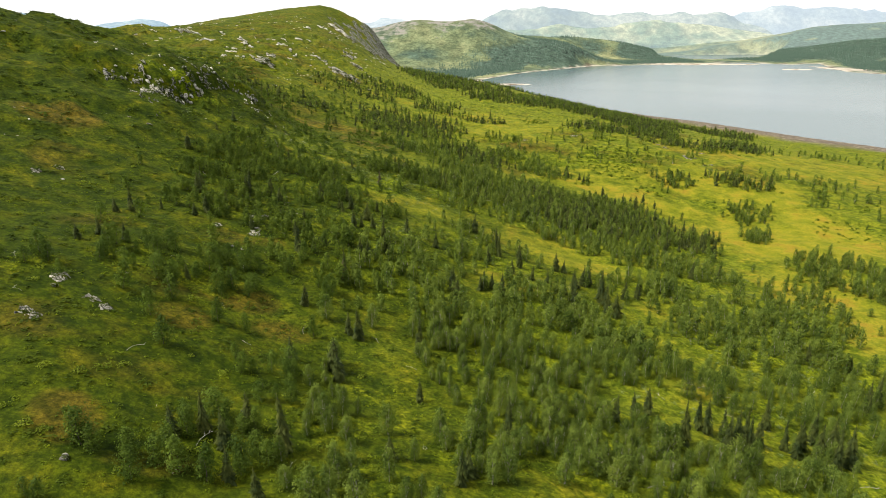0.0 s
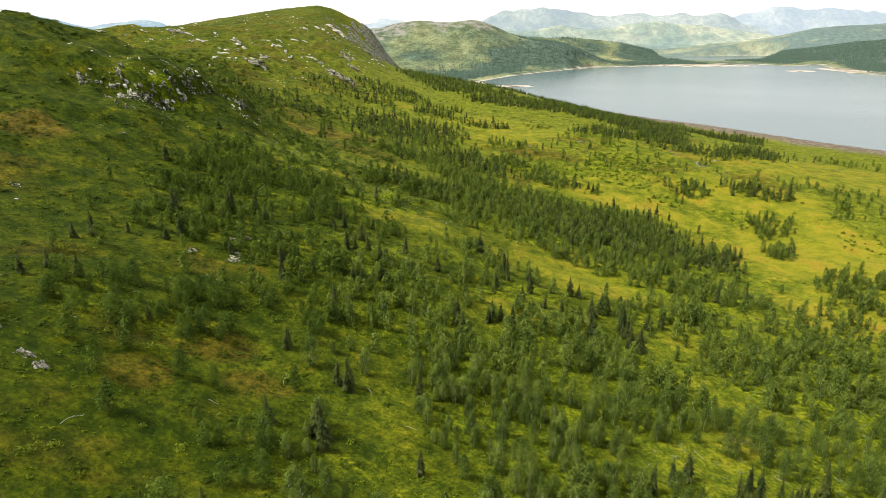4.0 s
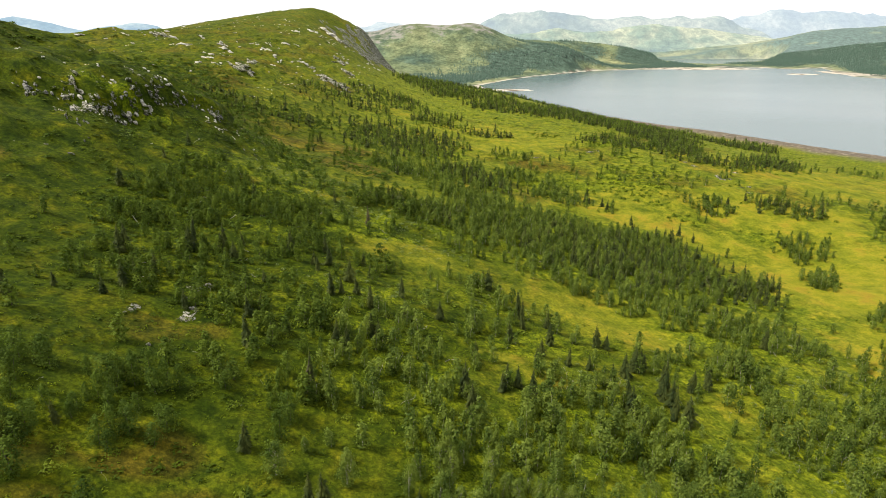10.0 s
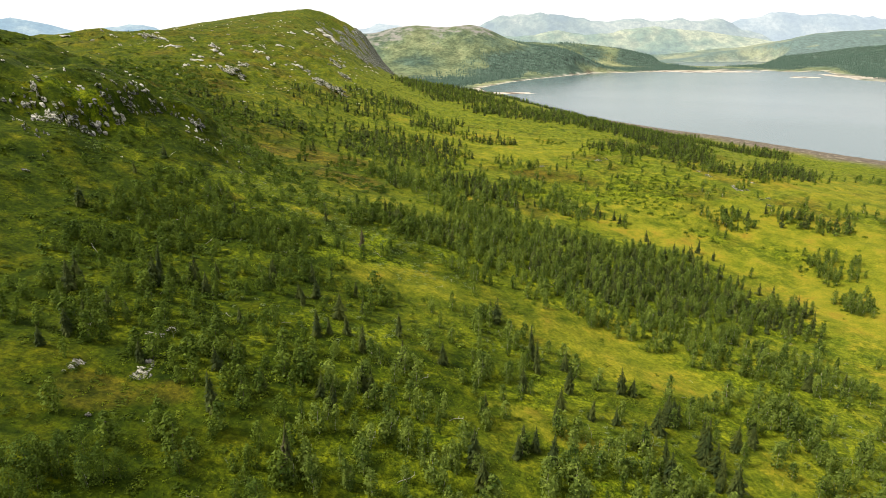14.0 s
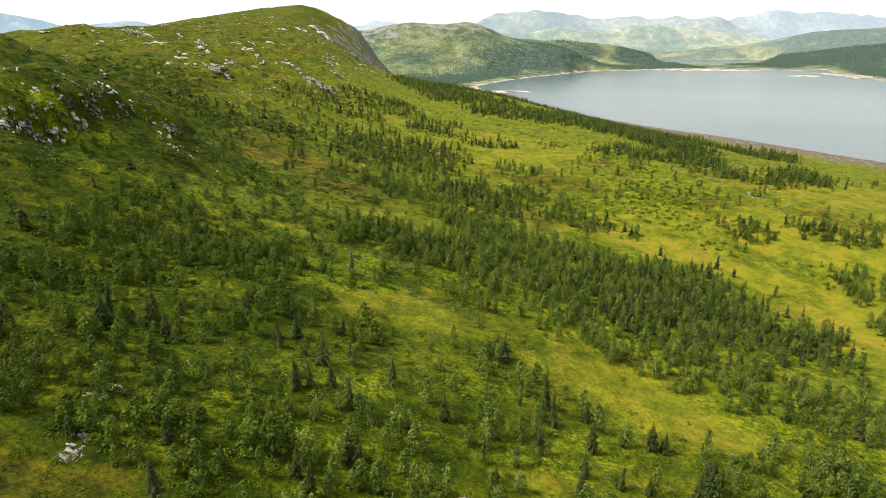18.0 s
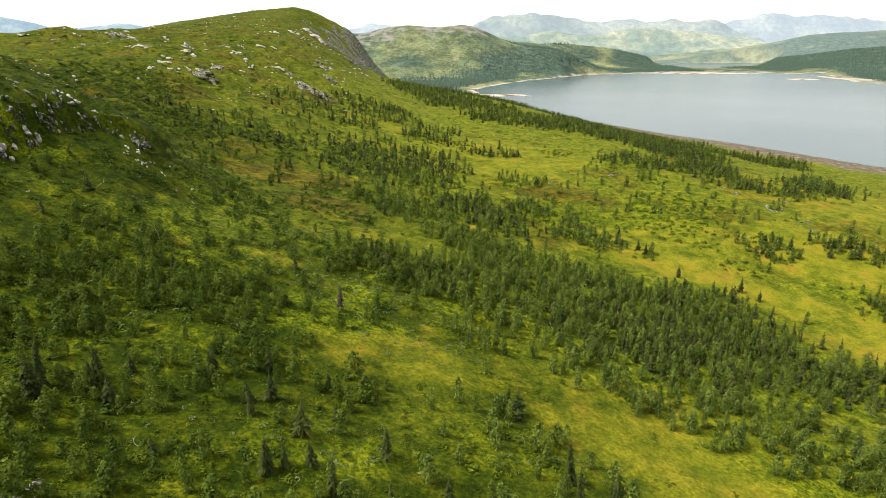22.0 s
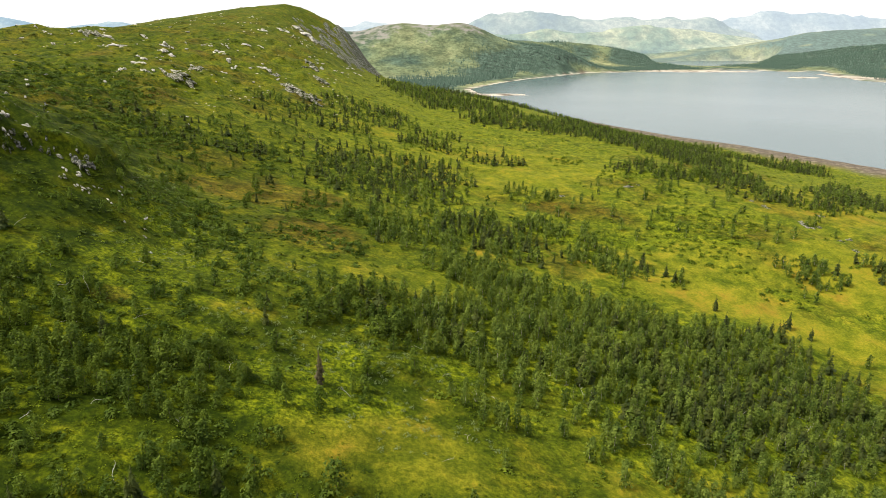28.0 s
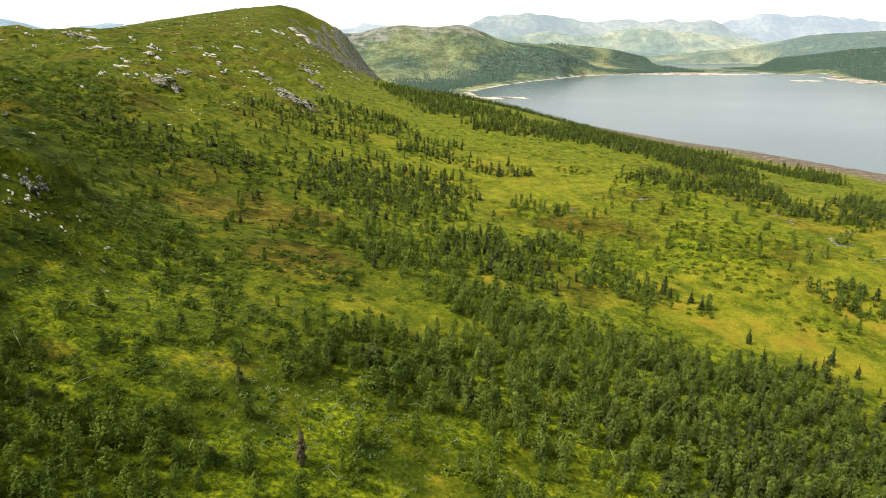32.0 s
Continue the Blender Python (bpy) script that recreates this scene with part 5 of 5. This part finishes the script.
ROCKS = ROCKS_NEAR + ROCKS_MEADOW


def chunk(r, across=9, round_=14, planes=16):
    """A stone bounded by uneven planes, about one metre in radius."""
    th, ph = np.linspace(0.05, np.pi - 0.05, across), np.arange(round_) / round_ * 2 * np.pi
    d = np.stack([np.sin(th)[:, None] * np.cos(ph), np.sin(th)[:, None] * np.sin(ph), np.cos(th)[:, None] * np.ones(round_)], -1).reshape(-1, 3)
    n = r.normal(0, 1, (planes, 3))
    n /= np.linalg.norm(n, axis=1, keepdims=True)
    reach = r.uniform(0.62, 1.0, planes)
    dot = d @ n.T
    far = np.where(dot > 0.05, reach / np.maximum(dot, 0.05), 9).min(1)
    v = d * np.minimum(far, 1.25)[:, None] * (1 + r.normal(0, 0.025, len(d)))[:, None]
    idx = np.arange(across * round_).reshape(across, round_)
    a, b, c, e = idx[:-1], np.roll(idx[:-1], -1, 1), np.roll(idx[1:], -1, 1), idx[1:]
    f = np.concatenate([np.stack([a, e, c], -1).reshape(-1, 3), np.stack([a, c, b], -1).reshape(-1, 3)])
    caps = [(0, j, (j + 1) % round_) for j in range(1, round_ - 1)]
    base = (across - 1) * round_
    return v, np.concatenate([f, [(k[0], k[1], k[2]) for k in caps], [(base, base + k[2], base + k[1]) for k in caps]])


def ridged(x, y, size, seed, lie):
    """Sharp crests drawn out along one direction, from 0 to 1."""
    c, s = np.cos(lie), np.sin(lie)
    u, v = (x * c + y * s) * 0.30, y * c - x * s
    return 1 - np.abs(waves(u, v, size, seed))


def build_rock(n, x, y, wide, high):
    """An outcrop that breaks through the turf in ribs, or a single boulder."""
    r = np.random.RandomState(500 + n)
    z0 = float(ground_height(np.array([x]), np.array([y]))[0])
    if wide < 1.6:
        ob = new("boulder")
        v, f = chunk(r)
        v = v * [wide * 0.6, wide * 0.5, 0.30 + 0.2 * high]
        part("stone", v, f, ROCK_PALE, ob)
        ob.location = (x, y, z0 + 0.05)
        tagged(ob, "grey lichened boulder lying in the heath", "rock", "rocks on the slope")
        return
    a, b = wide * 0.72, max(high * 1.5, 1.2)
    k = 44 if wide > 4 else 26
    u, v = np.meshgrid(np.linspace(-1.15, 1.15, k), np.linspace(-1.15, 1.15, k))
    gx, gy = x + u * a + 0.10 * a * waves(u, v, 0.9, n), y + v * b + 0.10 * b * waves(u + 5, v, 0.9, n)
    lie = -0.75 + r.uniform(-0.35, 0.35)
    tall = min(0.35 + 0.14 * min(wide, high * 2.2), 2.0)
    q = np.sqrt(u * u + v * v) + 0.30 * waves(u * 3, v * 3, 2.4, 700 + n)
    rib = 0.62 * ridged(gx, gy, max(tall * 0.9, 0.6), 300 + n, lie) + 0.45 * ridged(gx, gy, max(tall * 0.45, 0.35), 400 + n, lie) - 0.42
    rise = (1 - smooth(0.3, 1.0, q)) * (0.12 + 1.25 * rib) * tall - 0.30 * smooth(0.55, 1.05, q) - 0.08
    gz = ground_height(gx, gy) + rise
    idx = np.arange(k * k).reshape(k, k)
    faces = np.stack([idx[:-1, :-1], idx[:-1, 1:], idx[1:, 1:], idx[1:, :-1]], -1).reshape(-1, 4)
    faces = faces[(rise.ravel()[faces] > -0.22).any(1)]
    ob = new("rock_outcrop", mesh_of("rock_outcrop", np.stack([gx - x, gy - y, gz - z0], -1).reshape(-1, 3), faces,
                                     (ROCK_PALE,)))
    ob.location = (x, y, z0)
    tagged(ob, "ribbed outcrop of grey rock breaking through the heath", "rock", "rocks on the slope")


for n, row in enumerate(ROCKS):
    build_rock(n, *row)


# Outcrops: place, width, height, and 0 for pale slabs, 1 for grey ribs, 2 for dark broken crag.
HILL_SLABS_A = [(-83, 710, 10.6, 4.7, 0), (-76, 695, 9.2, 5.2, 0), (-71, 688, 6.8, 4, 0), (-90, 663, 7.6, 2.7, 0), (-100, 630, 6.2, 2.1, 0), (-131, 515, 4.9, 3.3, 0), (-118, 474, 6, 3, 0), (-120, 445, 5.6, 3.1, 0), (-111, 427, 4, 3, 0), (-131, 468, 3, 1.9, 0), (-102, 514, 5.8, 3.3, 0), (-90, 484, 3.1, 3.5, 0), (-85, 474, 2.6, 3, 0), (-85, 454, 2.9, 1.8, 0), (-104, 535, 4.3, 1.7, 0), (-93, 416, 9.7, 4.5, 1), (-96, 448, 4.9, 2.8, 1), (-115, 390, 3, 2.1, 0)]
HILL_SLABS_B = [(-119, 421, 3.3, 2.6, 0), (-119, 415, 2.6, 1.6, 0), (-72, 493, 4.7, 2.4, 0), (-68, 492, 5.5, 2.7, 1), (-55, 550, 7.1, 6.2, 1), (-46, 519, 5.8, 4.2, 1), (-55, 469, 9.7, 4.5, 1), (-48, 465, 11, 5.9, 1), (-181, 537, 9.5, 3, 1), (-171, 535, 6, 2.2, 0), (-186, 536, 3.4, 2.2, 0), (-201, 526, 5.1, 1.7, 0), (-150, 497, 8.7, 2, 0), (-159, 500, 4, 1.2, 0), (-154, 547, 5.3, 1.8, 0), (-136, 323, 8.2, 1.9, 1), (-141, 315, 5.1, 1.2, 1), (-146, 319, 2.4, 0.9, 0)]
HILL_SLABS_C = [(-231, 523, 6.7, 1.7, 0), (-229, 548, 7.1, 1.3, 0), (-215, 543, 4.4, 1.3, 0), (-238, 517, 4.1, 1.2, 0), (-188, 502, 3.2, 2, 0), (-183, 560, 3.6, 1.4, 0), (-222, 711, 4.7, 1.8, 0), (-221, 763, 6.3, 1.9, 0), (-151, 794, 7.9, 2, 0), (-124, 527, 2.5, 1.7, 0), (-108, 524, 3.4, 1.7, 0), (-95, 549, 6.2, 1.8, 0), (-89, 566, 5.5, 1.4, 0), (-51, 573, 3.7, 2.8, 0), (-32, 652, 5.3, 1.6, 0), (-39, 675, 4.4, 1.7, 0), (-48, 701, 4.6, 2.3, 1), (-106, 248, 3.8, 1.4, 0)]
HILL_SLABS_D = [(-108, 245, 2.1, 1.2, 0), (-101, 241, 1.3, 1, 0), (-104, 236, 1.3, 1, 0), (-99, 246, 2.1, 1.2, 0), (-96, 243, 1.7, 1, 0), (-129, 335, 4, 1.5, 0), (-131, 332, 3, 1, 0), (-125, 339, 3.1, 1.3, 0), (-99, 266, 1.5, 0.9, 0), (-96, 266, 1.5, 1, 0), (-121, 348, 3.7, 1.8, 0), (-114, 335, 2, 1.5, 0), (-86, 249, 1.7, 1.4, 1), (-82, 245, 2.1, 1.4, 1), (-111, 237, 1.6, 1, 0), (-90, 238, 1.6, 1, 0)]
HILL_SLABS = HILL_SLABS_A + HILL_SLABS_B + HILL_SLABS_C + HILL_SLABS_D
CRAG_SLABS_A = [(-104, 225, 4, 1.5, 2), (-100, 224, 2.1, 1.2, 2), (-95, 226, 2.5, 1.5, 2), (-91, 224, 2.4, 1.5, 2), (-87, 223, 3.3, 2.1, 2), (-85, 225, 2.8, 2.8, 1), (-84, 226, 1.5, 2.2, 1), (-85, 235, 2.3, 1.9, 0), (-87, 236, 1.6, 1.3, 0), (-83, 231, 2.2, 2.2, 2), (-81, 231, 2.2, 1.9, 2), (-80, 234, 1.9, 1.9, 2), (-78, 237, 2.3, 2.6, 1), (-78, 244, 2.4, 3.1, 2), (-79, 250, 2.8, 3.9, 2), (-79, 256, 2.5, 1.8, 0), (-76, 253, 2.5, 1.6, 0), (-75, 253, 1.8, 1.1, 0)]
CRAG_SLABS_B = [(-98, 313, 2.3, 1.9, 2), (-80, 238, 1.7, 1.7, 2), (-88, 213, 2, 1.7, 2), (-85, 212, 2, 1.7, 2), (-92, 218, 1.8, 1.2, 1), (-95, 220, 1.2, 0.9, 1), (-83, 213, 1.4, 0.9, 2), (-66, 253, 1.8, 1.1, 0), (-65, 251, 1.8, 1.2, 1), (-61, 252, 2.1, 0.9, 1), (-80, 197, 1.8, 1.5, 2), (-81, 206, 0.8, 1.1, 2), (-87, 199, 1, 0.8, 1)]
CRAG_SLABS = CRAG_SLABS_A + CRAG_SLABS_B
SPUR_SLABS_A = [(-78, 260, 3.1, 1.9, 0), (-76, 260, 3.1, 1.2, 0), (-107, 310, 2, 2.3, 0), (-106, 319, 1.7, 1, 0), (-92, 298, 2.1, 1.5, 2), (-64, 255, 1.6, 1.2, 0), (-64, 255, 1.2, 0.9, 0), (-63, 260, 1.4, 1, 1), (-63, 251, 0.9, 0.7, 0), (-61, 251, 1.3, 0.6, 0), (-58, 253, 1.4, 0.8, 0), (-61, 255, 1.2, 0.8, 1), (-58, 259, 0.9, 0.6, 0), (-59, 261, 1, 0.7, 2), (-54, 250, 1, 0.9, 2), (-51, 251, 1.1, 0.9, 1), (-50, 248, 0.9, 0.7, 1), (-47, 242, 0.7, 0.7, 0)]
SPUR_SLABS_B = [(-92, 312, 2.7, 1.2, 0), (-71, 283, 1.1, 1.1, 2), (-49, 216, 1.6, 0.6, 1), (-61, 277, 1.1, 0.7, 1)]
SPUR_SLABS = SPUR_SLABS_A + SPUR_SLABS_B


def build_slabs(n, x, y, wide, high, tone):
    """An outcrop of split slabs that lean out of the turf, drawn out downhill."""
    r = np.random.RandomState(1500 + n)
    z0 = float(ground_height(np.array([x]), np.array([y]))[0])
    ob = new("rock_outcrop")
    stone = (ROCK_SLAB, ROCK_PALE, ROCK_CRAG)[tone]
    for k in range(int(np.clip(2 + wide * high * (0.3 if tone == 0 else 0.7), 2, 11))):
        v, f = chunk(r, 6, 9, 13)
        u, w = r.uniform(-0.5, 0.5) * wide, r.uniform(-0.5, 0.5) * high * 1.7
        v = v * [max(r.uniform(0.26, 0.55) * wide * (1.0, 1.35, 0.9)[tone], 0.4), max(r.uniform(0.08, 0.17) * wide, 0.22), min(max(r.uniform(0.16, 0.34) * high, 0.22) * (1.0, 1.0, 1.25)[tone], 0.9)]
        lie, tip = -0.62 + r.normal(0, 0.25), r.uniform(0.0, 0.35) if tone == 0 else r.uniform(0.1, 0.6)
        ca, sa, cb, sb = np.cos(lie), np.sin(lie), np.cos(tip), np.sin(tip)
        a, b, c = v[:, 0] * cb + v[:, 2] * sb, v[:, 1], v[:, 2] * cb - v[:, 0] * sb
        dz = float(ground_height(np.array([x + u]), np.array([y + w]))[0]) - z0
        part("slab", np.c_[a * ca - b * sa + u, a * sa + b * ca + w, c + dz + 0.04 * high], f, stone, ob)
    ob.location = (x, y, z0)
    tagged(ob, ("pale lichened slabs of rock lying bare in the heath", "ribbed grey outcrop breaking out of the slope", "dark broken crag with pale streaks above the turf")[tone], "rock", "rocks on the slope")


for n, row in enumerate(HILL_SLABS + CRAG_SLABS + SPUR_SLABS):
    build_slabs(n, *row)


def build_crag_edge():
    """The broken rock step where the flat top falls off: outcrop beside outcrop, with grassy gaps."""
    r = np.random.RandomState(83)
    p = np.array(CRAG_TOP[1:9], float)
    run = np.r_[0, np.cumsum(np.hypot(*np.diff(p, axis=0).T))]
    for n, at in enumerate(np.arange(0.5, run[-1], 1.7)):
        if r.uniform() < 0.22:
            continue
        x, y = np.interp(at, run, p[:, 0]) + r.normal(0.4, 0.9), np.interp(at, run, p[:, 1]) - abs(r.normal(0.6, 1.0))
        build_slabs(400 + n, float(x), float(y), r.uniform(1.8, 3.6), r.uniform(1.6, 3.2), int(r.choice([0, 1, 2, 2])))


build_crag_edge()


def scatter_stones():
    """Loose slabs and knobs that show through the turf all over the bare ground."""
    r = np.random.RandomState(61)
    x, y = lattice(-210, -25, 80, 720, 3.2, r)
    b = spread(x, y, [(*p[:2], p[2] * 1.5, p[3] * 1.4, *p[4:]) for p in BARE])
    keep = r.uniform(0, 1, x.size) < 0.34 * b * smooth(-0.3, 0.7, waves(x, y, 22, 62)) + 0.30 * (ground_height(x, y) > 55) * smooth(0.1, 0.9, waves(x, y, 40, 64))
    x, y = x[keep], y[keep]
    size = r.uniform(0.20, 0.62, x.size) * (1 + 1.0 * smooth(300, 550, y))
    models = []
    for _ in range(8):
        v, f = chunk(r, 5, 8, 12)
        v = v * [r.uniform(1.1, 2.2), r.uniform(0.4, 0.8), r.uniform(0.35, 0.6)]
        models.append(((np.c_[v[:, 0] * 0.85 + v[:, 1] * 0.5, v[:, 1] * 0.85 - v[:, 0] * 0.5, v[:, 2]], f),))
    place_many("scattered_stones", models, x, y, size, size, (ROCK_SLAB,), "pale grey stones scattered over the bare heath", "stones", 63, 0.14)


scatter_stones()


def build_cliff():
    """The bare dark face on the hill's steep flank: ribbed rock that stands proud of the turf."""
    gx, gy = np.meshgrid(np.arange(-130, -14, 1.4), np.arange(680, 1020, 2.5))
    step = 3.0
    fall = (ground_height(gx - step, gy) - ground_height(gx + step, gy)) / (2 * step)
    ribs = 1.1 * waves(gx * 0.35, gy, 16, 41) + 0.6 * waves(gx * 0.3, gy, 6, 42) + 0.5 * waves(gx, gy, 7, 43)
    z = ground_height(gx, gy) + 0.7 + ribs
    steep = fall + 0.12 * waves(gx, gy, 30, 44)
    z = np.where(steep > 0.74, z, ground_height(gx, gy) - 0.8)
    h, w = gx.shape
    idx = np.arange(h * w).reshape(h, w)
    faces = np.stack([idx[:-1, :-1], idx[:-1, 1:], idx[1:, 1:], idx[1:, :-1]], -1).reshape(-1, 4)
    live = (steep > 0.67).ravel()
    faces = faces[live[faces].any(1)]
    ob = new("cliff", mesh_of("cliff", np.stack([gx + 0.4 * ribs, gy, z], -1).reshape(-1, 3), faces, (ROCK_DARK,)))
    tagged(ob, "steep dark grey cliff face on the flank of the hill", "cliff")


build_cliff()


def dead_stem(r):
    """A fallen, twisted and bleached birch about one metre long, with a few bare branches."""
    t = np.linspace(0, 1, 6)
    line = np.c_[t, 0.10 * np.sin(t * r.uniform(2, 5) + r.uniform(0, 3)), 0.05 + 0.12 * np.abs(np.sin(t * r.uniform(2, 4)))]
    pieces = [tube(line, np.linspace(0.011, 0.005, 6), 5)]
    arms = []
    for _ in range(r.randint(2, 5)):
        k = r.randint(2, 6)
        way = np.array([r.uniform(0.1, 0.5), r.uniform(-0.5, 0.5), r.uniform(0.02, 0.35)]) * 0.6
        arms.append(tube([line[k], line[k] + way * 0.5 + [0, 0, 0.04], line[k] + way], [0.007, 0.004, 0.002], 4))
    return pieces[0], arms


r = np.random.RandomState(77)
dead_models = []
for _ in range(6):
    log, arms = dead_stem(r)
    ob = new("fallen_birch")
    part("trunk", *log, DEADWOOD, ob)
    for a in arms:
        part("branch", *a, DEADWOOD, ob)
    dead_models.append(ob)
dx, dy = lattice(-62, 110, 54, 250, 6.2, r)
dd = np.maximum(spread(dx, dy, woods_of((0, 1))), 0.12)
keep = r.uniform(0, 1, dx.size) < dd * 0.8
for x, y in zip(dx[keep], dy[keep]):
    m = dead_models[r.randint(0, 6)]
    ob = copy_thing(m, Matrix.Identity(4))
    s = r.uniform(1.0, 2.7)
    ob.matrix_basis = Matrix.LocRotScale((x, y, float(ground_height(np.array([x]), np.array([y]))[0]) + 0.08),
                                         Euler((0, -r.uniform(-0.1, 0.5) if r.uniform() < 0.88 else -1.2, r.uniform(0, 6.283))), (s, s, s))
    tagged(ob, "bleached dead birch stem with bare twisted branches in the undergrowth", "dead tree", "dead birches")
for m in dead_models:
    for o in (*m.children_recursive, m):
        bpy.data.objects.remove(o)

# The rust-brown dying spruces.
for x, y, h in ((-12.5, 210.7, 6.0), (-16, 129, 6.0)):
    ob = tree_model("dead_spruce", stem(r), spruce_crown(r, 700, 0.62, 0.25), SPRUCE_BARK, NEEDLES_BROWN)
    ob.matrix_basis = thing_at(ob, x, y, h, h, 1.0)
    tagged(ob, "dying rust-brown spruce with thin bare boughs", "spruce tree")
